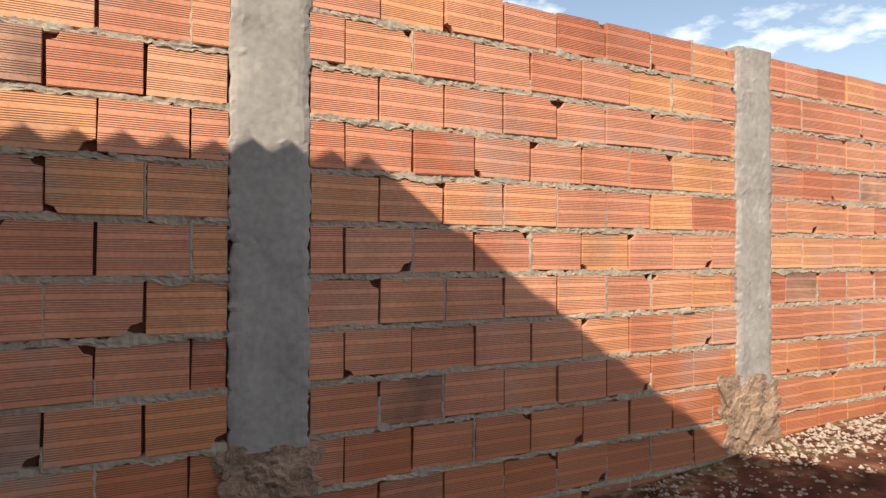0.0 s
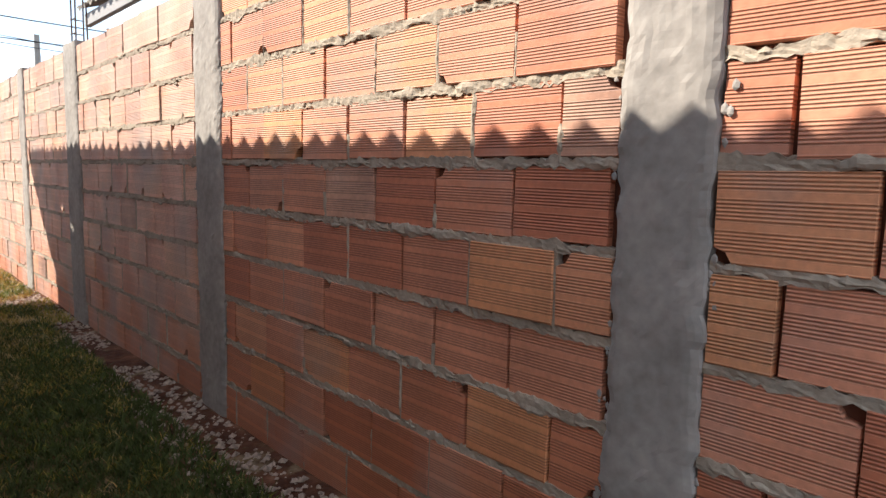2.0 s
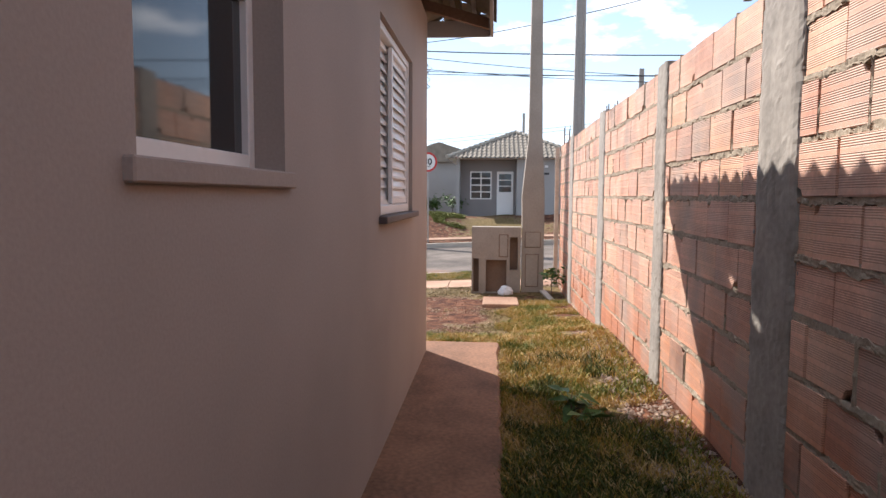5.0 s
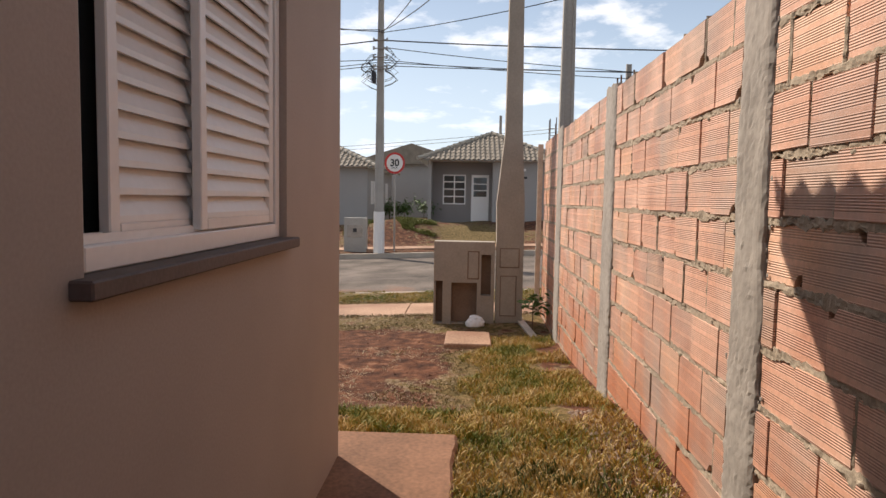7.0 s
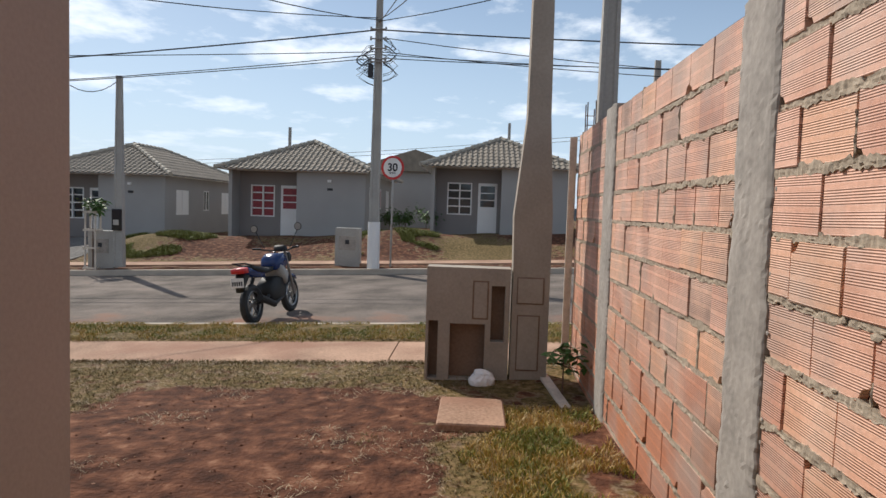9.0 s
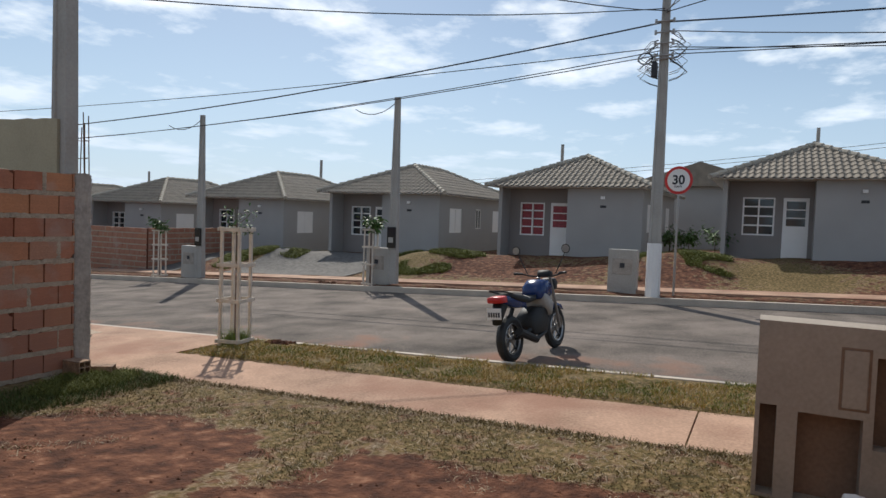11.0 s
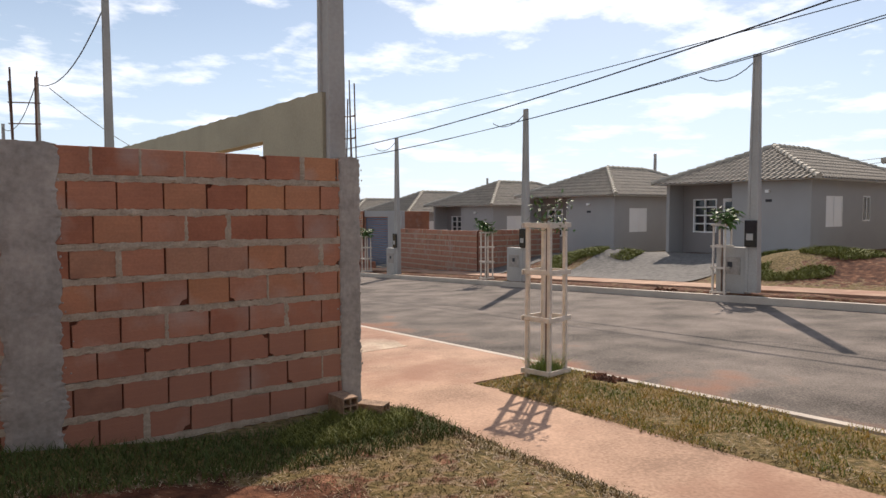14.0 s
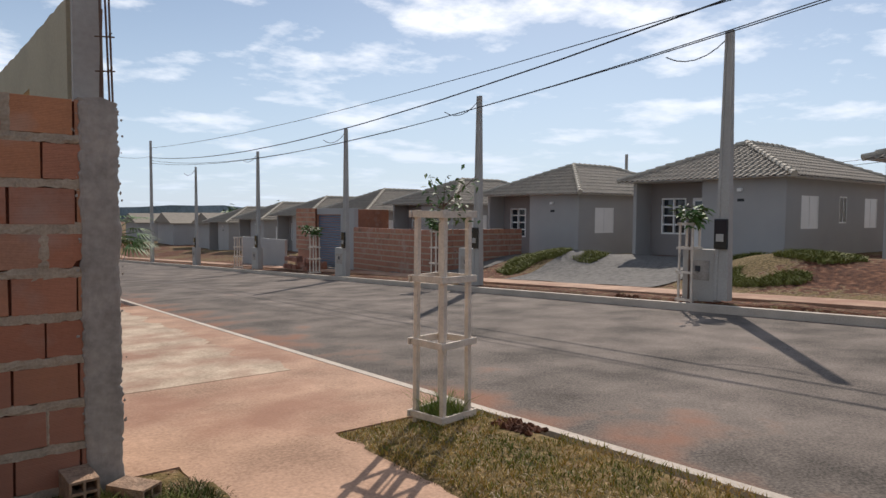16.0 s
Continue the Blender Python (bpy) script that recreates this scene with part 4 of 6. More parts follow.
# ---- windows of our house ----
def shutter_leaf(parent, x0, x1, y, z0, z1, slats=14):
    """Louvred leaf: a frame and tilted slats."""
    leaf = block("shutter", (x0, x0 + 0.04, y, y + 0.025, z0, z1), M["white"], parent, "white louvred sliding shutter", bevel=0.003)
    block("stile", (x1 - 0.04, x1, y, y + 0.025, z0, z1), M["white"], leaf, bevel=0.003)
    block("rail", (x0 + 0.04, x1 - 0.04, y, y + 0.025, z0, z0 + 0.03), M["white"], leaf, bevel=0.003)
    block("rail", (x0 + 0.04, x1 - 0.04, y, y + 0.025, z1 - 0.03, z1), M["white"], leaf, bevel=0.003)
    pitch = (z1 - z0 - 0.06) / slats
    for i in range(slats):
        z = z0 + 0.03 + pitch * i
        bm = bmesh.new()
        prof = [(y + 0.024, z), (y + 0.022, z + pitch * 0.25), (y + 0.008, z + pitch * 0.75), (y + 0.002, z + pitch * 1.12), (y - 0.002, z + pitch * 1.12), (y + 0.016, z)]
        a = [bm.verts.new((x0 + 0.038, p, q)) for p, q in prof]
        b = [bm.verts.new((x1 - 0.038, p, q)) for p, q in prof]
        for k in range(6):
            bm.faces.new((a[k], a[(k + 1) % 6], b[(k + 1) % 6], b[k]))
        bm.faces.new(a[::-1]); bm.faces.new(b)
        bmesh.ops.recalc_face_normals(bm, faces=bm.faces)
        part("slat", bm, M["white"], leaf)


def own_window(x0, x1, z0, z1, leaves, y=WALL_Y - 0.070):
    t = thing("window", "white aluminium window with louvred sliding shutters over a dark slate sill", "window", (0, 0, 0), kind="structure")
    bm = bmesh.new()
    for a in ((x0 + 0.002, x0 + 0.045, z0 + 0.002, z1), (x1 - 0.045, x1 - 0.002, z0 + 0.002, z1), (x0 + 0.045, x1 - 0.045, z0 + 0.002, z0 + 0.05), (x0 + 0.045, x1 - 0.045, z1 - 0.04, z1 - 0.002)):
        box(bm, a[0], a[1], y - 0.03, y + 0.045, a[2], a[3], 0.003)
    part("window_frame", bm, M["white"], t)
    bm = bmesh.new()
    for dy in (-0.015, 0.012):
        box(bm, x0 + 0.045, x1 - 0.045, y + dy, y + dy + 0.004, z0 + 0.05, z0 + 0.068)
    part("track", bm, M["white"], t)
    for n, (a, b) in enumerate(leaves):
        shutter_leaf(t, a, b, y + (0.012 if n % 2 == 0 else -0.020), z0 + 0.055, z1 - 0.045)
    block("pane", (x0 + 0.045, x1 - 0.045, y - 0.05, y - 0.045, z0 + 0.05, z1 - 0.04), M["glass"], t, bevel=0)
    block("window_sill", (x0 - 0.025, x1 + 0.045, WALL_Y - 0.05, WALL_Y + 0.042, z0 - 0.034, z0 + 0.001), M["sill"], t, "dark slate sill", bevel=0.004)
    return t


own_window(-3.36, -2.14, 1.292, 2.33, [(-3.31, -2.72), (-2.76, -2.19)])
own_window(-8.28, -7.05, 1.325, 2.30, [(-8.23, -7.62), (-7.69, -7.25)])
t = thing("window", "narrow white aluminium window with dark glass", "window", kind="structure")
bm = bmesh.new()
for a in ((-5.598, -5.56, 1.49, 2.328), (-4.92, -4.882, 1.49, 2.328), (-5.56, -4.92, 1.49, 1.53), (-5.56, -4.92, 2.29, 2.328), (-5.56, -4.92, 1.915, 1.985)):
    box(bm, a[0], a[1], WALL_Y - 0.12, WALL_Y - 0.08, a[2], a[3], 0.003)
part("window_frame", bm, M["white"], t)
block("pane", (-5.56, -4.92, WALL_Y - 0.105, WALL_Y - 0.10, 1.53, 2.29), M["glass"], t, bevel=0)
block("window_sill", (-5.64, -4.84, WALL_Y - 0.075, WALL_Y + 0.02, 1.445, 1.487), M["plaster"], t, bevel=0.004)

bm = bmesh.new()
a = [bm.verts.new(p) for p in ((-0.9, 1.4, 2.845), (-0.9, -5.0, 2.845), (-0.9, -1.8, 4.12))]
b = [bm.verts.new((-1.04, v.co.y, v.co.z)) for v in a]
bm.faces.new(a); bm.faces.new(b[::-1])
for i in range(3):
    bm.faces.new((a[i], b[i], b[(i + 1) % 3], a[(i + 1) % 3]))
bmesh.ops.recalc_face_normals(bm, faces=bm.faces)
tagged(part("wall_gable", bm, M["plaster"], kind="structure"), "pale pink plastered gable under the roof", "wall")

# eave boards and rafters under our roof
bm = bmesh.new()
box(bm, -9.40, -0.45, 1.50, 1.525, 2.72, 2.83, 0.003)
box(bm, -9.40, -9.375, -5.1, 1.499, 2.72, 2.85, 0.003)
tagged(part("fascia", bm, M["grey_wall"], kind="structure"), "weathered grey fascia board along the eaves", "fascia")
eaves = thing("rafters", "timber rafters under the tiled eaves", "rafter", (0, 0, 0), kind="structure")
for i in range(12):
    x = -9.1 + i * 0.78
    bm = bmesh.new()
    v = box(bm, x, x + 0.05, 0.8, 1.49, 2.72, 2.80)
    for q in v:
        q.co.z += (1.5 - q.co.y) * 0.3 - 0.02
    part("rafter", bm, M["ply"], eaves)
for i in range(3):
    y = 1.02 + i * 0.17
    bm = bmesh.new()
    box(bm, -9.37, -0.5, y, y + 0.03, 2.80 + (1.5 - y) * 0.32, 2.83 + (1.5 - y) * 0.32)
    part("batten", bm, M["steel"], eaves)


# ---- poles and details ----
for x, y, h in ((-13.87, -13.4, 5.95), (-13.3, -21.1, 6.1), (-12.75, -29.3, 6.1)):
    post("service_pole", (x, y, street(y)), h, 0.27, 0.16, "slim concrete service pole beside a neighbour's wall", "service poles of the near row", 90)
post("street_pole", (-25.8, -52, -2.6), 9.0, 0.34, 0.2, "tall concrete street pole with cables", "", 90)

bm = bmesh.new()
tube(bm, (0, 0, 0), (0, 0, 1.28), 0.172, 0.166, 12, False)
tagged(part("painted_foot", bm, M["white"]), "white painted foot of the street pole", "paint")
bpy.data.objects["painted_foot"].location = (-25.95, -1.15, street(-1.15) + 0.03)

sp = bpy.data.objects["street_pole"]
bm = bmesh.new()
for i in range(26):
    a = random.uniform(0, 6.28); r = random.uniform(0.05, 0.5); z = 6.2 - random.uniform(-0.05, 0.75)
    s = random.choice((-1, 1))
    pts = [Vector((0.14 * s, 0.0, z)), Vector((0.3 * s, 0.12 * math.cos(a), z - 0.25 * r)), Vector((0.55 * s * (0.6 + r), 0.15 * math.sin(a), z - 0.4 * r - 0.15)), Vector((0.3 * s, 0.1, z - 0.75 * r - 0.15)), Vector((0.12 * s, 0.05, z - 0.8 * r - 0.2))]
    polytube(bm, pts, 0.008, 4)
for i in range(16):
    p = [Vector((0.16 * math.cos(b) - 0.42, 0, 5.6 + 0.16 * math.sin(b) * 0.8)) for b in (i * math.pi / 8, (i + 1) * math.pi / 8)]
    tube(bm, p[0], p[1], 0.018, 0.018, 5, False)
coil = part("cable_loops", bm, M["wire"], sp, "tangled black cable loops")
block("junction_box", (-0.26, -0.14, -0.1, 0.1, 5.15, 5.5), M["wire"], sp, bevel=0.01)
bm = bmesh.new()
for z in (5.55, 5.62, 5.9, 6.15, 6.4):
    tube(bm, (-0.2, -0.12, z), (0.2, -0.12, z), 0.02, 0.02, 6)
    tube(bm, (-0.2, -0.1, z - 0.04), (-0.2, -0.1, z + 0.06), 0.03, 0.03, 6)
    tube(bm, (0.2, -0.1, z - 0.04), (0.2, -0.1, z + 0.06), 0.03, 0.03, 6)
part("insulators", bm, M["steel"], sp)


def cable(a, b, sag, r=0.012, name="cable"):
    a, b = Vector(a), Vector(b)
    bm = bmesh.new()
    n = 22
    pts = [a.lerp(b, i / n) - Vector((0, 0, 4 * sag * (i / n) * (1 - i / n))) + Vector((0, 0, 0.012 * nz(i * 0.9, sag * 9, a.z))) for i in range(n + 1)]
    polytube(bm, pts, r)
    return tagged(part(name, bm, M["wire"]), "thin black overhead cable between poles", "cable", "overhead cables")


MP = (-25.95, -1.15)
FP = (-25.8, -52.0)
cable((*MP, 6.20), (*FP, 5.2), 1.35, 0.02)
cable((*MP, 5.55), (*FP, 5.0), 1.4)
cable((*MP, 5.45), (*FP, 4.8), 1.25)
cable((*MP, 5.62), (*FP, 5.9), 0.6)
cable((*MP, 6.20), (-26.2, 38, 8.0), 0.9, 0.02)
for z, s in ((5.55, 0.9), (5.45, 0.7), (5.62, 1.3), (6.0, 1.6)):
    cable((*MP, z), (-26.2, 38, z + 1.7), s)
cable((*MP, 6.45), (-14.35, -5.62, 5.1), 0.35)
cable((*MP, 6.50), (-13.85, -13.4, 5.2), 0.5)
cable((*MP, 6.40), (-14.40, 2.16, 6.1), 0.3)
cable((*MP, 6.45), (-15.1, 2.95, 6.1), 0.3)
cable((*MP, 6.42), (-14.0, 10.5, 6.3), 0.4)
cable((-14.35, -5.62, 4.7), (-13.85, -13.4, 5.2), 0.15)
cable((-13.85, -13.4, 5.0), (-13.3, -21.1, 4.85), 0.5)
cable((-13.3, -21.1, 4.9), (-12.75, -29.3, 4.5), 0.5)
cable((-13.6, -21.3, 4.8), (*FP, 5.3), 0.9)
for y, z, h in FAR_POLES[:5]:
    cable((-26.2, y, z + h - 0.1), (-25.85, y - 1.2, z + h - 0.35), 0.25, 0.012)
for k, z in enumerate((5.2, 5.5)):
    cable((-62, -70, z - 2), (-62, 10, z + 2.2), 1.2, 0.018)
for y in (-62, -38, -14, 4):
    post("distant_pole", (-62, y, -2.5), 8.2 + 0.045 * (y + 60), 0.3, 0.22, "distant power line pole behind the houses", "distant power line poles", 90)


# ---- speed sign ----
sg = thing("speed_sign", "round white speed sign with a red ring", "sign", (-26.3, -0.72, street(-0.7) + 0.04), 78)
bm = bmesh.new(); tube(bm, (0, 0, 0), (0, 0, 2.55), 0.028, 0.028, 8)
part("post", bm, M["steel"], sg)
bm = bmesh.new(); tube(bm, (0, -0.03, 2.75), (0, -0.036, 2.75), 0.33, 0.33, 32)
disc = part("disc", bm, M["red"], sg)
bm = bmesh.new(); tube(bm, (0, -0.038, 2.75), (0, -0.041, 2.75), 0.265, 0.265, 32)
part("face", bm, M["white"], disc)
for body, size, z in (("30", 0.30, 2.66), ("km/h", 0.09, 2.58)):
    cu = bpy.data.curves.new("numerals", "FONT")
    cu.body, cu.size, cu.align_x, cu.extrude, cu.offset = body, size, "CENTER", 0.001, 0.008 if body == "30" else 0.001
    me = bpy.data.meshes.new_from_object(new("numerals_curve", cu))
    bpy.data.objects.remove(bpy.data.objects["numerals_curve"])
    me.materials.clear(); me.materials.append(M["wire"])
    nb = new("numerals", me); nb.parent = disc
    nb.matrix_basis = pose(0, -0.044, z, 90, 0, 0)


# ---- meter cabinets across the street ----
def far_cabinet(at, label):
    c = thing("meter_cabinet", label, "cabinet", at, 90, "meter cabinets across the street")
    block("body", (-0.36, 0.36, -0.15, 0.15, -0.1, 1.08), M["pole"], c, bevel=0.01)
    block("door", (-0.25, 0.25, -0.165, -0.152, 0.45, 0.85), M["concrete"], c, bevel=0.004)
    block("meter", (-0.06, 0.06, -0.175, -0.166, 0.62, 0.74), M["wire"], c, bevel=0.003)
    return c


fc = far_cabinet((-27.0, -2.05, street(-2) + 0.04), "pale concrete meter cabinet beside the street pole")
for y, z, h in FAR_POLES[:5]:
    y -= 0.55
    copy_thing(fc, pose(-26.35, y, street(y) + 0.04, 0, 0, 90))["label"] = "pale concrete meter cabinet joined to a slim service pole"
    m = block("meter_box", (-26.10, -26.05, y + 0.41, y + 0.69, street(y) + 1.15, street(y) + 1.75), M["glass"], bevel=0.01)
    tagged(m, "dark glass fronted meter box on a concrete pole", "meter box", "meter boxes across the street")
    block("dial_plate", (-26.049, -26.044, y + 0.46, y + 0.62, street(y) + 1.30, street(y) + 1.45), M["pole"], m, "pale dial plate", bevel=0.002)


# ---- saplings ----
def leafy(name, at, h, crown, n, leaf, label, category, trunk_r=0.02, seed=1, parent=None, tall=1.0, mat="leaf"):
    rnd = random.Random(seed)
    t = thing(name, label, category, at)
    bm = bmesh.new()
    pts = [Vector((0.04 * nz(i, seed), 0.04 * nz(i, seed + 4), h * i / 5)) for i in range(6)]
    for i in range(5):
        tube(bm, pts[i], pts[i + 1], trunk_r * (1 - i * 0.12), trunk_r * (1 - (i + 1) * 0.12), 6, False)
    tips = []
    for i in range(9):
        a, up = rnd.uniform(0, 6.28), rnd.uniform(-0.2, 0.8) * tall
        b = pts[-1] - Vector((0, 0, rnd.uniform(0, 0.35) * crown))
        e = b + Vector((math.cos(a), math.sin(a), up)) * crown * rnd.uniform(0.5, 1.0)
        tube(bm, b, e, trunk_r * 0.35, trunk_r * 0.15, 4, False)
        tips += [b.lerp(e, k) for k in (0.4, 0.6, 0.8, 1.0)]
    part("trunk", bm, M["rust"], t)
    bm = bmesh.new()
    for i in range(n):
        c = rnd.choice(tips) + Vector([rnd.gauss(0, 0.16 * crown) for _ in range(3)])
        d = Vector((rnd.gauss(0, 1), rnd.gauss(0, 1), rnd.uniform(-0.9, 0.6))).normalized()
        s = d.cross(Vector((rnd.gauss(0, .3), rnd.gauss(0, .3), 1))).normalized() * leaf * 0.22
        l = leaf * rnd.uniform(0.6, 1.2)
        v = [bm.verts.new(c), bm.verts.new(c + d * l * 0.5 + s), bm.verts.new(c + d * l - Vector((0, 0, l * 0.15))), bm.verts.new(c + d * l * 0.5 - s)]
        bm.faces.new(v)
    part("crown", bm, M[mat], t, kind="stuff")
    return t


leafy("sapling", (-16.92, -5.50, street(-5.5) + 0.02), 1.72, 0.26, 150, 0.07, "thin sapling with sparse small leaves inside a tree guard", "tree", 0.012, 3, tall=1.6)
for j, y in enumerate((-9.15, -17.9, -26.6)):
    leafy("sapling", (-26.15, y, street(y) + 0.02), 1.8, 0.42, 170, 0.22, "young tree with a small round leafy crown", "tree", 0.02, 11 + j)
leafy("wall_plant", (-13.78, 2.42, -0.1), 0.35, 0.22, 70, 0.13, "green leafy weed growing at the foot of the block wall", "plant", 0.01, 21)
for j, (x, y) in enumerate(((-34.6, -0.4), (-39, -2.0), (-38, -1.6), (-40, -2.6), (-37, -2.2))):
    leafy("shrub", (x, y, ground_z(x, y)), 0.7, 0.6, 260, 0.17, "dark green shrub beside a grey bungalow", "shrub", 0.02, 30 + j)
leafy("lawn_weed", (-7.6, 2.0, 0.17), 0.07, 0.16, 26, 0.17, "broad leaved weed in the grass", "plant", 0.008, 44)

# palm beside the street
pl = thing("palm", "young fan palm with hanging dry fronds", "palm", (-16.75, -17.9, street(-17.9)))
bm = bmesh.new(); tube(bm, (0, 0, 0), (0, 0, 1.7), 0.12, 0.09, 9); part("trunk", bm, M["timber"], pl)
rnd = random.Random(8)
bm = bmesh.new()
for i in range(26):
    a = i * 2.4; up = rnd.uniform(-0.5, 0.9)
    d = Vector((math.cos(a), math.sin(a), 0))
    base = Vector((0, 0, 1.65)); tip = base + d * 0.62 + Vector((0, 0, 0.45 * up))
    tube(bm, base, tip, 0.012, 0.008, 4, False)
    for k in range(13):
        g = (k - 6) / 6 * 1.25
        dd = (d * math.cos(g) + d.cross(Vector((0, 0, 1))) * math.sin(g)).normalized()
        e = tip + dd * 0.62 * (1 - 0.25 * abs(g)) + Vector((0, 0, 0.25 * up - 0.25))
        s = dd.cross(Vector((0, 0, 1))) * 0.02
        mid = tip.lerp(e, 0.5) + Vector((0, 0, 0.06))
        bm.faces.new([bm.verts.new(p) for p in (tip, mid + s, e, mid - s)])
part("fronds", bm, M["leaf"], pl, kind="stuff")


# ---- patches that follow the ground ----
def patch(name, x0, x1, y0, y1, lift, mat, label, category, step=0.4):
    bm = bmesh.new()
    X, Y = ticks((x0, x1, step)), ticks((y0, y1, step))
    g = [[bm.verts.new((x + 0.12 * nz(x, y, 5), y + 0.15 * nz(x, y, 8), ground_z(x, y) + lift)) for y in Y] for x in X]
    for i in range(len(X) - 1):
        for j in range(len(Y) - 1):
            bm.faces.new((g[i][j], g[i + 1][j], g[i + 1][j + 1], g[i][j + 1]))
    return tagged(part(name, bm, mat, kind="structure"), label, category)


patch("gravel_drive", -34.0, -28.2, -17.0, -11.5, 0.03, M["gravel"], "grey gravel drive in front of a bungalow", "drive")
patch("gravel_drive", -34.0, -28.2, -24.0, -20.0, 0.03, M["gravel"], "grey gravel drive in front of a bungalow", "drive")
strip("apron", -17.34, -14.62, -17.6, -5.75, 0.012, 0.12, M["walk"], "pale dusty concrete driveway apron", "driveway")
strip("pavement_band", -16.8, -14.8, -17.5, -8.2, 0.016, 0.03, M["swept"], "pale swept concrete strip across the driveway", "driveway", 0.15, 0.3)

# ---- concrete slab, bag, plank ----
tagged(block("slab", (-13.46, -12.78, 1.40, 1.90, -0.18, -0.045), M["walk"], bevel=0.012), "small concrete cover slab dusted with red soil", "slab")
bm = bmesh.new()
bmesh.ops.create_icosphere(bm, subdivisions=4, radius=0.105)
for v in bm.verts:
    k = 1 + 0.35 * nz(v.co.x * 9, v.co.y * 9, v.co.z * 9) + 0.15 * nz(v.co.x * 30, v.co.y * 30, v.co.z * 30)
    v.co = Vector((v.co.x * 0.8 * k, v.co.y * 1.1 * k, max(v.co.z * 0.85 * k, -0.06)))
bag = part("plastic_bag", bm, M["white"])
bag.location = (-14.10, 1.73, -0.06)
tagged(bag, "crumpled white plastic bag beside the meter cabinet", "bag")
pk = block("plank", (-0.62, 0.62, -0.045, 0.045, 0, 0.025), M["timber"], bevel=0.003)
pk.matrix_world = pose(-13.9, 2.36, -0.09, 0, 2, 6)
tagged(pk, "weathered timber plank lying on the soil", "plank")
pk = block("board", (-14.80, -14.775, 2.53, 2.60, -0.12, 2.22), M["timber"], bevel=0.003)
tagged(pk, "upright timber board at the end of the block wall", "board")


def hollow_block(at, turn, label):
    t = thing("hollow_block", label, "brick", at, turn, "loose blocks at the wall")
    bm = bmesh.new()
    cx, cz = (-0.07, -0.058, -0.006, 0.006, 0.058, 0.07), (0, 0.012, 0.059, 0.071, 0.118, 0.130, 0.178, 0.19)
    for i in range(5):
        for j in range(7):
            if i % 2 == 0 or j % 2 == 0:
                box(bm, cx[i], cx[i + 1], -0.12, 0.12, cz[j], cz[j + 1])
    bmesh.ops.remove_doubles(bm, verts=bm.verts, dist=1e-5)
    part("shell", bm, M["rubble"], t)


hollow_block((-14.33, -5.20, ground_z(-14.33, -5.2) - 0.02), 4, "hollow clay block standing at the foot of the pillar")
hollow_block((-14.58, -5.14, ground_z(-14.58, -5.14) - 0.09), 35, "hollow clay block lying at the wall end")

# ---- neighbour's unfinished front: a rendered wall and a beam over its gateway ----
def front_slab(ya, yb, z0, z1, name):
    bm = bmesh.new()
    line = lambda y: -13.99 - 0.0487 * (y + 13.5)
    prev = None
    k = max(4, round(abs(yb - ya) / 0.12))
    for i in range(k + 1):
        y = lerp(ya, yb, i / k)
        x, zt = line(y), lerp(z1[0], z1[1], i / k) + 0.02 * nz(y * 4, 2) + 0.012 * nz(y * 14, 5)
        ring = [bm.verts.new(p) for p in ((x, y, z0), (x, y, zt), (x - 0.15, y, zt), (x - 0.15, y, z0))]
        if prev:
            for q in range(4):
                bm.faces.new((prev[q], prev[(q + 1) % 4], ring[(q + 1) % 4], ring[q]))
        else:
            bm.faces.new(ring[::-1])
        prev = ring
    bm.faces.new(prev)
    bmesh.ops.recalc_face_normals(bm, faces=bm.faces)
    tagged(part(name, bm, M["beige"], kind="structure"), "beige rendered wall with a ragged top", "wall")


front_slab(-5.62, -6.90, -0.6, (2.40, 2.41), "wall_beige")
front_slab(-6.902, -13.3, 2.08, (2.41, 2.52), "beam_beige")


# ---- reinforcing bars that stick out of the pillars ----
def bars(at, h, seed, s=0.11):
    t = thing("rebar_cage", "rusty reinforcing bars sticking out of a pillar", "rebar", at, 0, "bars on the pillars")
    rnd = random.Random(seed)
    for dx, dy in ((0, 0), (s, 0), (0, 0.08), (s, 0.08)):
        bm = bmesh.new()
        p, q = Vector((dx, dy, -0.05)), Vector((dx + rnd.uniform(-0.02, 0.02), dy, h * rnd.uniform(0.8, 1.1)))
        tube(bm, p, q, 0.006, 0.006, 5)
        part("bar", bm, M["rust"], t)
    bm = bmesh.new()
    for z in (h * 0.3, h * 0.6):
        tube(bm, (-0.03, 0, z), (s + 0.02, 0.0, z - 0.01), 0.004, 0.004, 4)
        tube(bm, (0, 0.0, z), (0, 0.08, z), 0.004, 0.004, 4)
    part("tie", bm, M["rust"], t)


bars((-12.26, -5.42, 1.80), 0.45, 1, 0.13)
bars((-14.55, -5.42, 1.80), 0.62, 2, 0.05)
bars((-14.72, 2.66, 2.24), 0.30, 3)
bars((-10.66, 2.66, 2.20), 0.16, 4)
bars((-6.60, 2.66, 2.26), 0.34, 5)

# ---- neighbour's house over the near wall ----
t = thing("neighbour_house", "neighbour's house with a dark tiled eave over the wall", "house", (0, 0, 0))
block("wall", (-8.7, -1.0, 3.9, 9.6, -0.1, 3.0), M["grey_wall"], t, bevel=0)
block("fascia", (-9.15, -0.6, 3.40, 3.46, 2.90, 3.03), M["grey_wall"], t)
bm = bmesh.new()
roof_field(bm, 0, 8.6, 3.3, 0.42, 3.05, tile_w=0.2)
part("roof", turned(bm, pose(-9.2, 3.34, 0)), M["rooftile"], t, kind="stuff")
bm = bmesh.new()
roof_field(bm, 0, 8.6, 3.3, 0.42, 3.05, tile_w=0.2)
box(bm, 0.05, 8.55, 0.06, 0.7, 2.99, 3.03)
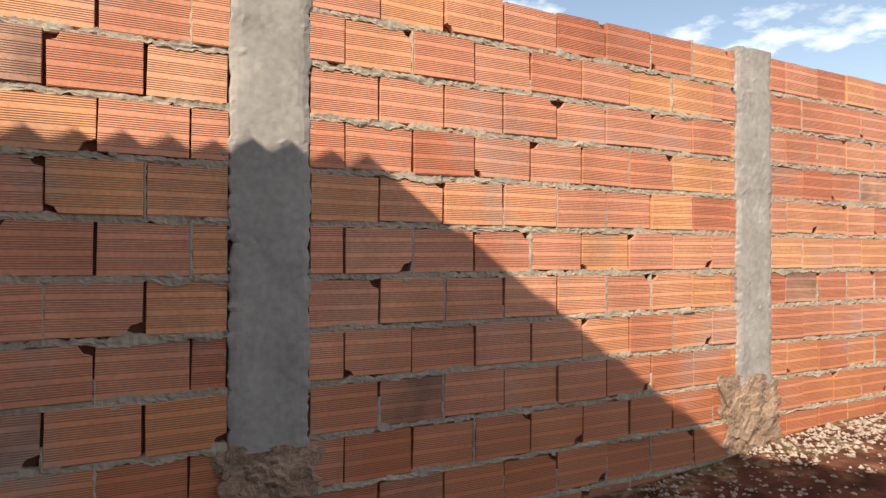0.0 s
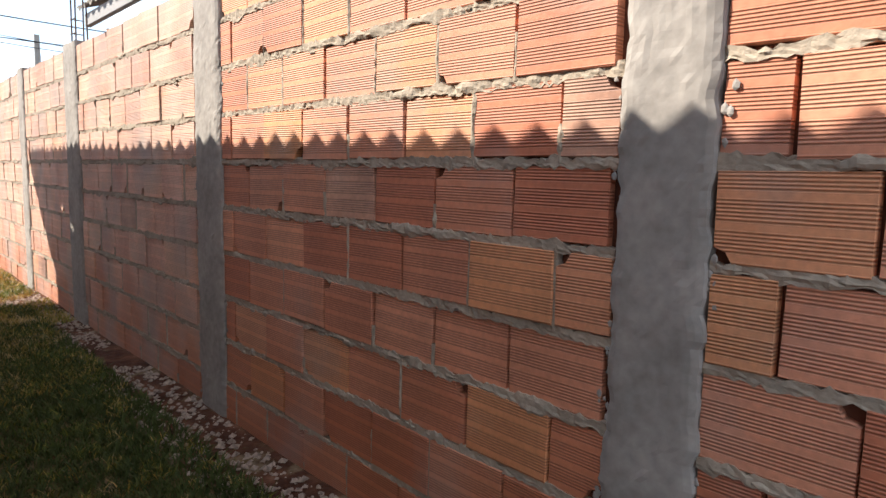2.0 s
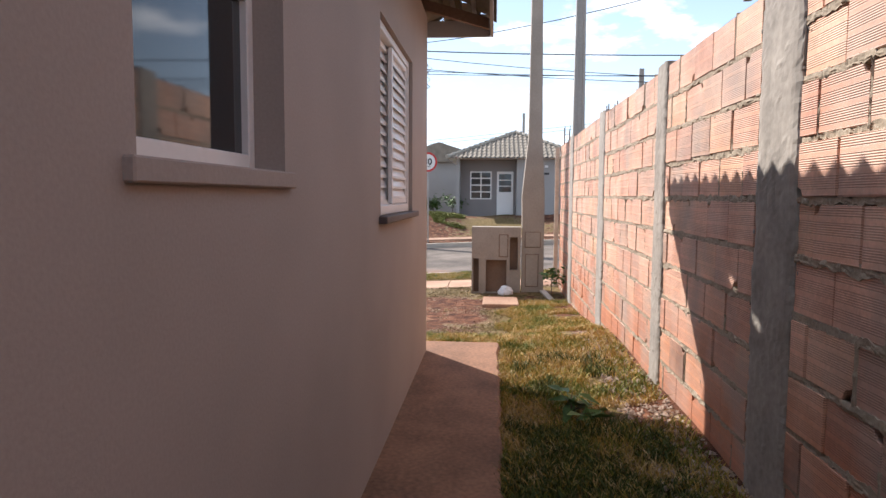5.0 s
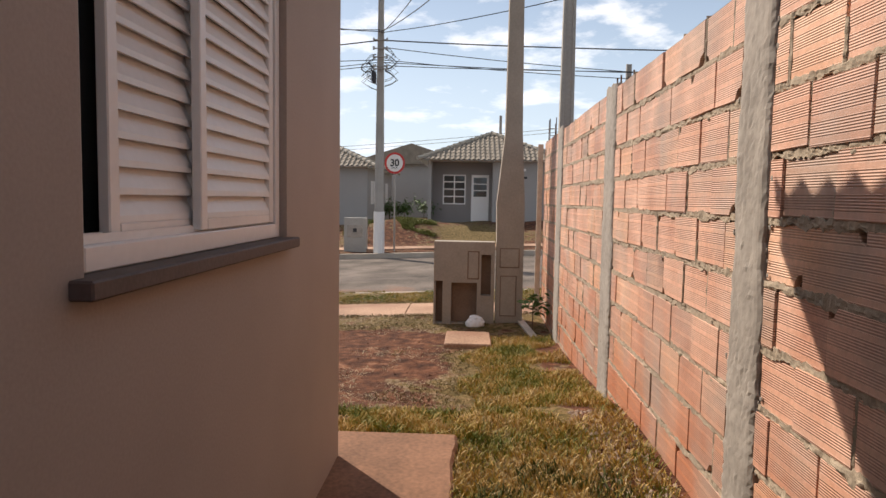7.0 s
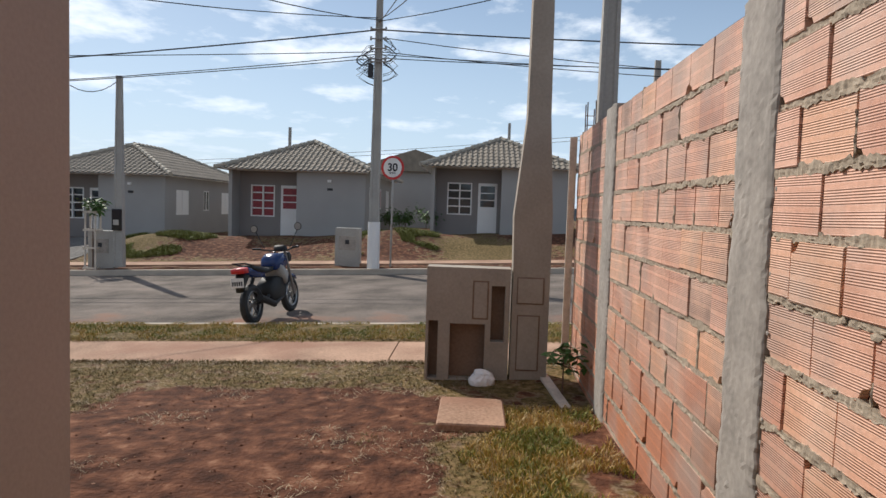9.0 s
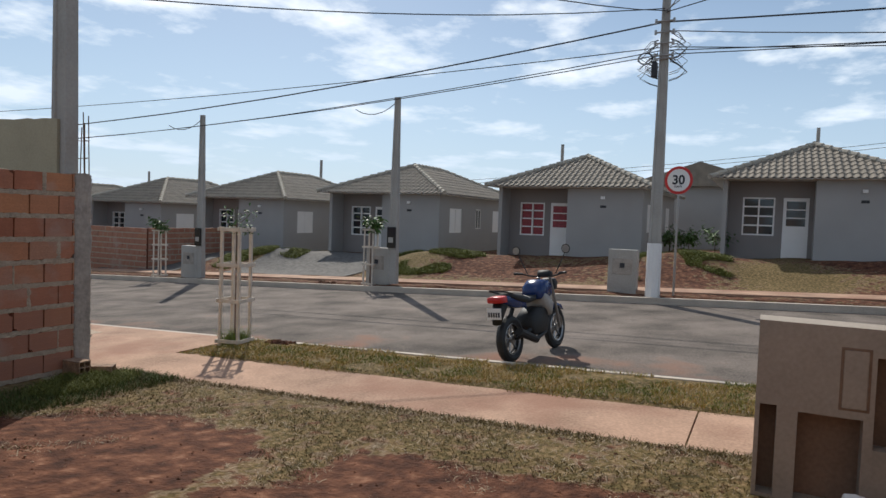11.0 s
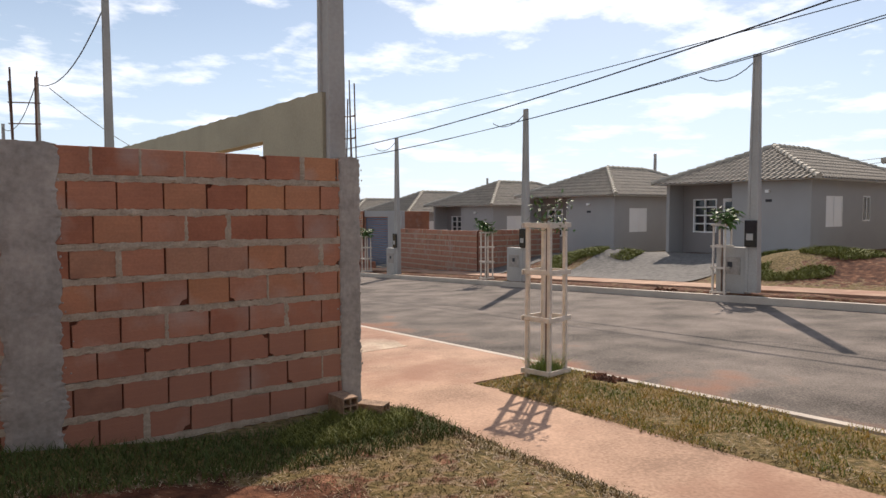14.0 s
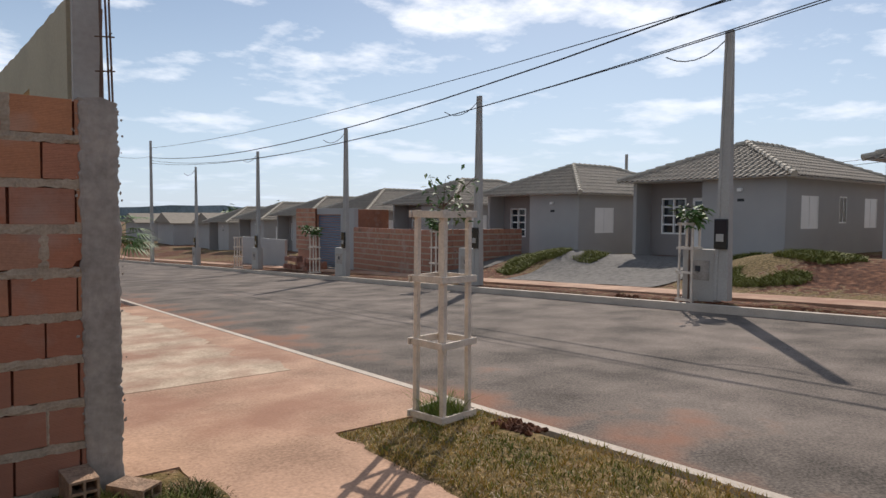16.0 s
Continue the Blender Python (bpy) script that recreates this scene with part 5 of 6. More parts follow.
part("roof", turned(bm, pose(-0.6, 10.0, 0, 0, 0, 180)), M["rooftile"], t, kind="stuff")

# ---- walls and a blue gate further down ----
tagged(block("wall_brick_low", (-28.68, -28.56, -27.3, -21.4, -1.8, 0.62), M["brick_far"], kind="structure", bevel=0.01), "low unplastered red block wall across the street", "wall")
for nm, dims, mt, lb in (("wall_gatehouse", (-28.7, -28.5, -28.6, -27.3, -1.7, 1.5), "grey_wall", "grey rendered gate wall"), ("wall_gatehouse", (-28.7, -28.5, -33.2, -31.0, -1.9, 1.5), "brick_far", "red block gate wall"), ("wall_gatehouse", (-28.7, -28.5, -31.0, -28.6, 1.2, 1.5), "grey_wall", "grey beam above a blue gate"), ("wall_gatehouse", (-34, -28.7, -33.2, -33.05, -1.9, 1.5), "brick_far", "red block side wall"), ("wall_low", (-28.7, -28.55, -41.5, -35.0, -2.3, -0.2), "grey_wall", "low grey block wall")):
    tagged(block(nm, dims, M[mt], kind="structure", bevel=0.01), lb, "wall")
gt = thing("metal_gate", "closed blue metal gate with horizontal slats", "gate", (-28.62, -31.0, -1.5), 90)
block("frame", (0, 0.08, -0.02, 0.02, 0, 2.65), M["gate"], gt)
block("frame", (2.32, 2.4, -0.02, 0.02, 0, 2.65), M["gate"], gt)
for i in range(22):
    block("slat", (0.08, 2.32, -0.012, 0.012, 0.05 + i * 0.12, 0.14 + i * 0.12), M["gate"], gt, bevel=0.002)
far_panel(21.4, 27.3, 21.5, 61, pose(-28.46, 0, 0.64 - FAR_TOP, 0, 0, -90))
far_panel(31.0, 33.2, 31.1, 62, pose(-28.40, 0, 1.5 - FAR_TOP, 0, 0, -90))
far_panel(-33.2, -28.56, -33.1, 63, pose(0, -21.4, 0.66 - FAR_TOP, 0, 0, 0))
rnd = random.Random(5)
pile = thing("block_pile", "loose pile of red clay blocks beside the street", "bricks", (-27.3, -30.0, street(-30) + 0.08), 0, kind="stuff")
bm = bmesh.new()
for i in range(40):
    b2 = bmesh.new(); box(b2, -0.145, 0.145, -0.095, 0.095, 0, 0.19)
    bmesh.ops.transform(b2, matrix=pose(rnd.uniform(-0.5, 0.5), rnd.uniform(-1.2, 1.2), 0.19 * (i % 3), 0, 0, rnd.uniform(0, 180)), verts=b2.verts)
    me = bpy.data.meshes.new("tmp"); b2.to_mesh(me); b2.free(); bm.from_mesh(me); bpy.data.meshes.remove(me)
part("blocks", bm, M["brick_far"], pile, kind="stuff")

# far house behind, hills and tree line
for j, (x, y, w, z) in enumerate(((-46, -5.5, 7, 0.6), (-46, 9.5, 7, 1.2), (-34.3, 6.6, 5.6, 0.75), (-36, -76, 7, -2.9), (-35, -88, 7, -2.9), (-34, -101, 7, -3.0), (-18, -122, 7, -3.0), (-6, -118, 7, -3.0), (-27, -128, 7, -3.0), (-48, -120, 7, -3.2))):
    t = thing("distant_house", "grey house with a low pitched roof behind the bungalows", "house", (x, y, z), 90, "houses behind")
    block("wall", (0, w, 0, 7, -2, 3.0), M["grey_wall"], t, bevel=0)
    bm = bmesh.new()
    v = [bm.verts.new(p) for p in ((-0.4, -0.4, 2.95), (w + 0.4, -0.4, 2.95), (w + 0.4, 7.4, 2.95), (-0.4, 7.4, 2.95), (w / 2, -0.4, 4.2), (w / 2, 7.4, 4.2))]
    for f in ((0, 1, 4), (1, 2, 5, 4), (2, 3, 5), (3, 0, 4, 5), (3, 2, 1, 0)):
        bm.faces.new([v[i] for i in f])
    part("roof", bm, M["rooftile"], t)

# the haze of distance is mixed into the bluish base colour of the woods
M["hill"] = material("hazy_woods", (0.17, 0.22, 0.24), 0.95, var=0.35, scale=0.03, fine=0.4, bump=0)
bm = bmesh.new()
prev = None
for i in range(181):
    a = radians(60 + i * 2)
    r = 620 + 60 * math.sin(i * 0.7)
    h = 5 + 5 * nz(i * 0.13, 2) + 2.0 * nz(i * 1.3, 5) + (0 if math.cos(a) < 0 or math.sin(a) < 0 else -4)
    ring = [bm.verts.new((r * math.cos(a), r * math.sin(a), -20)), bm.verts.new((r * math.cos(a), r * math.sin(a), h)), bm.verts.new(((r + 120) * math.cos(a), (r + 120) * math.sin(a), h - 2))]
    if prev:
        bm.faces.new((prev[0], ring[0], ring[1], prev[1])); bm.faces.new((prev[1], ring[1], ring[2], prev[2]))
    prev = ring
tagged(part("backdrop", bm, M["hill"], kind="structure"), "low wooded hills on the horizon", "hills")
for j, (x, y) in enumerate(((-190, -390), (-175, -395), (-205, -380), (-160, -400), (-240, -330))):
    leafy("distant_tree", (x, y, -9), 8, 11, 700, 4.5, "dark round crowned tree on the horizon", "tree", 0.5, 60 + j)


# ---- motorcycle ----
def motorcycle(at, turn):
    """Local x forward, y to its left; the stand side leans a little."""
    t = thing("motorcycle", "blue street motorcycle with black wheels parked on the asphalt", "motorcycle", at, turn)
    t.matrix_world = pose(*at, -6, 0, turn)

    def wheel(x, r, w):
        bm = bmesh.new()
        n, k = 28, 8
        rings = []
        for i in range(n):
            a = 2 * math.pi * i / n
            rings.append([bm.verts.new((x + (r - 0.06 + 0.06 * math.cos(2 * math.pi * j / k)) * math.cos(a), w * math.sin(2 * math.pi * j / k), r + (r - 0.06 + 0.06 * math.cos(2 * math.pi * j / k)) * math.sin(a))) for j in range(k)])
        for i in range(n):
            for j in range(k):
                bm.faces.new((rings[i][j], rings[(i + 1) % n][j], rings[(i + 1) % n][(j + 1) % k], rings[i][(j + 1) % k]))
        tyre = part("tyre", bm, M["black"], t)
        bm = bmesh.new()
        tube(bm, (x, -0.05, r), (x, 0.05, r), 0.05, 0.05, 10)
        for i in range(6):
            a = i * math.pi / 3 + 0.3
            tube(bm, (x, 0, r), (x + (r - 0.1) * math.cos(a), 0, r + (r - 0.1) * math.sin(a)), 0.02, 0.014, 5)
        for s in (-0.035, 0.035):
            for i in range(24):
                a, b = 2 * math.pi * i / 24, 2 * math.pi * (i + 1) / 24
                tube(bm, (x + (r - 0.11) * math.cos(a), s, r + (r - 0.11) * math.sin(a)), (x + (r - 0.11) * math.cos(b), s, r + (r - 0.11) * math.sin(b)), 0.014, 0.014, 4, False)
        part("rim", bm, M["steel"], t, "cast silver grey rim")
        bm = bmesh.new()
        tube(bm, (x, 0.055, r), (x, 0.06, r), 0.12, 0.12, 20)
        part("brake_disc", bm, M["steel"], t)
    wheel(0, 0.31, 0.062)
    wheel(1.36, 0.31, 0.05)

    def solid(name, prof, half, mat, round_=0.03, taper=0.75, label=""):
        """A rounded body from a side outline."""
        bm = bmesh.new()
        cx = sum(p[0] for p in prof) / len(prof); cz = sum(p[1] for p in prof) / len(prof)
        layers = []
        for y, k in ((-half, 0.80), (-half * taper, 0.96), (0, 1.0), (half * taper, 0.96), (half, 0.80)):
            layers.append([bm.verts.new((cx + (p[0] - cx) * k, y, cz + (p[1] - cz) * k)) for p in prof])
        n = len(prof)
        for a, b in zip(layers, layers[1:]):
            for i in range(n):
                bm.faces.new((a[i], a[(i + 1) % n], b[(i + 1) % n], b[i]))
        bm.faces.new(layers[0][::-1]); bm.faces.new(layers[-1])
        bmesh.ops.recalc_face_normals(bm, faces=bm.faces)
        for f in bm.faces:
            f.smooth = True
        return part(name, bm, mat, t, label)
    solid("fuel_tank", [(0.62, 0.78), (0.66, 0.95), (0.80, 1.04), (0.98, 1.03), (1.08, 0.93), (1.05, 0.80), (0.85, 0.74)], 0.15, M["blue"], label="glossy blue fuel tank")
    solid("seat", [(-0.12, 0.86), (-0.10, 0.91), (0.25, 0.86), (0.45, 0.81), (0.66, 0.84), (0.66, 0.76), (0.4, 0.74), (0.1, 0.79)], 0.11, M["black"])
    solid("tail", [(-0.28, 0.80), (-0.30, 0.88), (-0.05, 0.88), (0.4, 0.80), (0.4, 0.68), (0.1, 0.70)], 0.09, M["blue"])
    solid("tail_lamp", [(-0.36, 0.80), (-0.37, 0.87), (-0.22, 0.89), (-0.20, 0.80)], 0.11, M["red"], label="red tail lamp")
    solid("side_panel", [(0.70, 0.80), (0.78, 0.86), (1.0, 0.70), (0.92, 0.52), (0.84, 0.60)], 0.19, M["pole"], label="silver side shroud")
    solid("engine", [(0.42, 0.30), (0.40, 0.56), (0.62, 0.68), (0.88, 0.66), (0.95, 0.45), (0.86, 0.26)], 0.14, M["black"])
    solid("front_fender", [(1.10, 0.56), (1.20, 0.645), (1.36, 0.67), (1.52, 0.63), (1.60, 0.54), (1.50, 0.58), (1.36, 0.625), (1.22, 0.60)], 0.07, M["blue"])
    solid("rear_fender", [(-0.34, 0.52), (-0.30, 0.80), (-0.1, 0.78), (-0.22, 0.66)], 0.07, M["black"])
    solid("headlamp", [(1.16, 0.86), (1.16, 1.02), (1.26, 1.04), (1.33, 0.96), (1.28, 0.86)], 0.11, M["black"])
    solid("instruments", [(1.06, 1.06), (1.10, 1.16), (1.20, 1.12), (1.18, 1.05)], 0.10, M["black"])
    bm = bmesh.new()
    for s in (-0.09, 0.09):
        tube(bm, (1.36, s, 0.31), (1.10, s, 1.06), 0.026, 0.022, 8)
    part("fork", bm, M["steel"], t)
    bm = bmesh.new()
    tube(bm, (1.08, -0.15, 1.07), (0.98, -0.38, 1.12), 0.013, 0.013, 6)
    tube(bm, (1.08, 0.15, 1.07), (0.98, 0.38, 1.12), 0.013, 0.013, 6)
    tube(bm, (1.08, -0.15, 1.07), (1.08, 0.15, 1.07), 0.013, 0.013, 6)
    for s in (-1, 1):
        tube(bm, (0.995, 0.28 * s, 1.11), (0.95, 0.41 * s, 1.12), 0.019, 0.019, 7)
    part("handlebar", bm, M["black"], t)
    for s in (-1, 1):
        bm = bmesh.new()
        tube(bm, (1.02, 0.22 * s, 1.11), (1.04, 0.37 * s, 1.40), 0.007, 0.007, 5)
        b2 = tube(bm, (1.04, 0.39 * s, 1.45), (1.025, 0.39 * s, 1.45), 0.06, 0.066, 12)
        part("mirror", bm, M["black"], t)
        bm = bmesh.new(); tube(bm, (1.022, 0.39 * s, 1.45), (1.018, 0.39 * s, 1.45), 0.056, 0.056, 12)
        part("mirror_glass", bm, M["steel"], t)
    bm = bmesh.new()
    tube(bm, (0.82, -0.12, 0.32), (0.45, -0.15, 0.25), 0.025, 0.03, 8)
    tube(bm, (0.45, -0.15, 0.25), (-0.08, -0.18, 0.42), 0.05, 0.055, 10)
    part("exhaust", bm, M["black"], t)
    bm = bmesh.new()
    tube(bm, (0, 0.09, 0.31), (0.5, 0.08, 0.40), 0.025, 0.03, 6); tube(bm, (0, -0.09, 0.31), (0.5, -0.08, 0.40), 0.025, 0.03, 6)
    tube(bm, (0.1, 0.1, 0.42), (0.3, 0.08, 0.75), 0.03, 0.03, 8); tube(bm, (0.95, 0, 0.4), (1.08, 0, 0.95), 0.03, 0.03, 6)
    part("frame", bm, M["black"], t)
    bm = bmesh.new()
    for s in (-1, 1):
        tube(bm, (-0.05, 0.10 * s, 0.90), (-0.30, 0.10 * s, 0.95), 0.012, 0.012, 6)
    tube(bm, (-0.30, -0.10, 0.95), (-0.30, 0.10, 0.95), 0.012, 0.012, 6)
    part("grab_rail", bm, M["black"], t)
    bm = bmesh.new(); box(bm, -0.385, -0.375, -0.10, 0.10, 0.60, 0.74, 0.002)
    plate = part("number_plate", bm, M["white"], t, "pale number plate")
    bm = bmesh.new()
    for y in (-0.07, -0.035, 0.0, 0.035, 0.07):
        box(bm, -0.389, -0.386, y - 0.011, y + 0.011, 0.63, 0.69)
    part("plate_marks", bm, M["wire"], plate)
    bm = bmesh.new(); tube(bm, (0.55, 0.12, 0.3), (0.45, 0.27, -0.03), 0.012, 0.012, 6)
    part("side_stand", bm, M["black"], t)


motorcycle((-17.90, -1.68, street(-1.7) - 0.10), 172)


# ---- grass, straw and stones ----
def turf_material():
    m = bpy.data.materials.new("grass_blades")
    m.use_nodes = True
    n, l = m.node_tree.nodes, m.node_tree.links
    g = n.new("ShaderNodeNewGeometry"); r = n.new("ShaderNodeValToRGB")
    e = r.color_ramp.elements
    e[0].position, e[0].color = 0.0, (0.10, 0.14, 0.012, 1)
    e[1].position, e[1].color = 1.0, (0.52, 0.38, 0.18, 1)
    e.new(0.35).color = (0.25, 0.22, 0.025, 1)
    e.new(0.6).color = (0.47, 0.29, 0.055, 1)
    pn = n.new("ShaderNodeTexNoise"); pn.inputs["Scale"].default_value, pn.inputs["Detail"].default_value = 2.6, 6
    l.new(g.outputs["Position"], pn.inputs["Vector"])
    pr = n.new("ShaderNodeMapRange"); pr.inputs[1].default_value, pr.inputs[2].default_value = 0.36, 0.64
    pr.inputs[3].default_value, pr.inputs[4].default_value = -0.30, 0.45
    l.new(pn.outputs["Fac"], pr.inputs[0])
    ma = n.new("ShaderNodeMath"); ma.operation = "MULTIPLY_ADD"; ma.inputs[1].default_value = 0.75
    l.new(g.outputs["Random Per Island"], ma.inputs[0]); l.new(pr.outputs[0], ma.inputs[2])
    l.new(ma.outputs[0], r.inputs[0])
    l.new(r.outputs[0], n["Principled BSDF"].inputs["Base Color"])
    n["Principled BSDF"].inputs["Roughness"].default_value = 0.7
    return m


def blades(name, zone, count, height, mat, seed, spread=1.0, keep=lambda x, y: True, wide=1.0):
    rng = np.random.default_rng(seed)
    x0, x1, y0, y1 = zone
    verts, faces = [], []
    made = 0
    for _ in range(count):
        x, y = rng.uniform(x0, x1), rng.uniform(y0, y1)
        if not keep(x, y):
            continue
        z = ground_z(x, y) - 0.004
        a, h, w = rng.uniform(0, 6.28), height * rng.uniform(0.4, 1.2), rng.uniform(0.002, 0.0045) * wide
        dx, dy = math.cos(a), math.sin(a)
        lean = h * spread * rng.uniform(0.3, 1.3)
        b = rng.uniform(0, 6.28)
        lx, ly = lean * math.cos(b), lean * math.sin(b)
        i = len(verts)
        verts += [(x - dx * w, y - dy * w, z), (x + dx * w, y + dy * w, z), (x + lx * 0.4 + dx * w * 0.8, y + ly * 0.4 + dy * w * 0.8, z + h * 0.65), (x + lx * 0.4 - dx * w * 0.8, y + ly * 0.4 - dy * w * 0.8, z + h * 0.65), (x + lx, y + ly, z + h)]
        faces += [(i, i + 1, i + 2, i + 3), (i + 3, i + 2, i + 4)]
    me = bpy.data.meshes.new(name)
    me.from_pydata(verts, [], faces)
    me.materials.append(mat)
    ob = new(name, me)
    return tagged(ob, "short mixed green and straw coloured grass", "grass", kind="stuff")


TURF = turf_material()
BRIGHT_TUFT = material("tuft_green", (0.17, 0.22, 0.05), 0.8, var=0.4, scale=12)
DRY = material("dry_olive_grass", (0.17, 0.125, 0.052), 0.9, var=0.55, scale=4, fine=90)
STRAW = material("bleached_straw", (0.42, 0.33, 0.22), 0.9, var=0.2)
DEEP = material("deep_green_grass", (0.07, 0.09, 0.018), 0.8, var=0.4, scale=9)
blades("grass", (-13.4, -1.0, 1.57, 2.58), 72000, 0.045, TURF, 1, keep=lambda x, y: (x < -6.5 or y < 2.4) and (x < -5 or nz(x, y, 17, 9.0) > 0.1) and nz(x, y, 1, 2.5) > -0.35 - 0.3 * (y < 2.2) and (x > -9.5 or y + 0.5 * nz(x, y, 6, 1.4) > 1.72))
blades("grass_fringe", (-15.12, -14.85, -5.2, 3.0), 5000, 0.035, DRY, 21, keep=lambda x, y: x > -15.0 + 0.1 * nz(x, y, 2, 3.0))
# extra dark blades that deepen the house's shade on the lawn by colour
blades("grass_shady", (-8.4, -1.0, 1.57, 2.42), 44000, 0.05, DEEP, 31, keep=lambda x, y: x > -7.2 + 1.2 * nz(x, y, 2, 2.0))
blades("grass", (-10.25, -9.58, 0.35, 1.75), 8500, 0.055, TURF, 41, keep=lambda x, y: nz(x, y, 8, 3.0) > -0.3)
blades("guard_tuft", (-17.06, -16.78, -5.64, -5.36), 420, 0.22, BRIGHT_TUFT, 42, spread=0.9)
blades("grass_edge", (-9.6, -1.0, 1.52, 1.66), 3500, 0.04, TURF, 11, keep=lambda x, y: y > 1.6 + 0.10 * nz(x, y, 2, 3.0))
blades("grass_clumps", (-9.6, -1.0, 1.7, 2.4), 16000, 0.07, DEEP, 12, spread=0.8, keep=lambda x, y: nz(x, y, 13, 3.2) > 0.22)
blades("grass", (-17.42, -15.95, -5.85, 3.5), 36000, 0.04, TURF, 2, keep=lambda x, y: nz(x, y, 1, 2.5) > -0.3 and x < -16.08 + 0.16 * nz(x, y, 3, 2.2) and y > -5.72 + 0.2 * nz(x, y, 5, 2.0))
blades("grass", (-15.1, -9.6, -5.2, 1.9), 66000, 0.026, DRY, 3, spread=1.6, keep=lambda x, y: turf_amount(x, y) + 0.6 * nz(x, y, 4, 1.6) > 0.52)
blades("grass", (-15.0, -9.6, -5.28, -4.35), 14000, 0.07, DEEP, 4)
BRIGHT = material("bright_green_grass", (0.17, 0.175, 0.04), 0.8, var=0.4, scale=12)
for my in (-9.6, -17.6, -1.3):
    blades("mound_grass", (-33.2, -29.0, my - 1.9, my + 1.9), 20000, 0.12, BRIGHT, 15, spread=1.5, wide=4.0, keep=lambda x, y, my=my: nz(x, y, 3, 0.9) > -0.12 and ((x + 31.0) / 2.0) ** 2 + ((y - my) / 1.9) ** 2 < 1)
blades("grass", (-14.9, -13.6, -5.25, -4.5), 9000, 0.075, BRIGHT, 14, keep=lambda x, y: (x + 14.25) ** 2 / 0.35 + (y + 4.95) ** 2 / 0.09 < 1)


def stones(name, zone, count, size, mat, seed, label, keep=lambda x, y: True):
    rng = random.Random(seed)
    bm = bmesh.new()
    vs, fs = [], []
    for _ in range(count):
        x, y = rng.uniform(zone[0], zone[1]), rng.uniform(zone[2], zone[3])
        if not keep(x, y):
            continue
        s = size * rng.uniform(0.3, 1.0) ** 1.5
        z = ground_z(x, y) + s * 0.15
        i = len(vs)
        for d in ((1, 0, 0), (-1, 0, 0), (0, 1, 0), (0, -1, 0), (0, 0, 0.7), (0, 0, -0.7)):
            j = [rng.uniform(0.6, 1.2) for _ in range(3)]
            vs.append((x + s * (d[0] * j[0] + rng.uniform(-.25, .25)), y + s * (d[1] * j[1] + rng.uniform(-.25, .25)), z + s * d[2] * j[2]))
        for a, b, c in ((0, 2, 4), (2, 1, 4), (1, 3, 4), (3, 0, 4), (2, 0, 5), (1, 2, 5), (3, 1, 5), (0, 3, 5)):
            fs.append((i + a, i + b, i + c))
    me = bpy.data.meshes.new(name)
    me.from_pydata(vs, [], fs)
    me.materials.append(mat)
    bm.free()
    return tagged(new(name, me), label, "stones", kind="stuff")


CRUMB = material("soil_stained_crumbs", (0.36, 0.27, 0.21), 0.95, var=0.5, scale=40)
stones("mortar_crumbs", (-10, 6, 2.28, 2.6), 5200, 0.024, CRUMB, 1, "crumbs of mortar and stone along the wall foot", keep=lambda x, y: nz(x, y, 9, 1.2) > -0.25)
stones("rubble", (1.2, 5, 2.0, 2.6), 800, 0.022, CRUMB, 2, "pale rubble beside the block wall")
stones("pebbles", (-14.9, 1.0, -5, 2.4), 900, 0.014, M["walk"], 3, "scattered small pebbles and clods")
stones("clods", (-14.9, -9.5, -5, 1.4), 1400, 0.016, M["ground"], 4, "small clods of red soil")
stones("path_litter", (-9.5, 0.5, 1.1, 1.62), 420, 0.008, M["ground"], 15, "bits of soil and dry leaf on the concrete path")
stones("pavement_pebbles", (-17.2, -14.7, -13.5, 3), 1500, 0.012, M["ground"], 16, "pebbles and clods of red soil on the pavement")
stones("soil_heap", (-17.38, -17.1, -5.1, -4.72), 190, 0.05, M["ground"], 5, "small heap of dark soil")
blades("straw", (-15.0, -9.6, -4.6, 1.6), 26000, 0.02, STRAW, 7, spread=3.0, keep=lambda x, y: 0.3 < turf_amount(x, y) + 0.5 * nz(x, y, 4, 1.6) < 0.75)
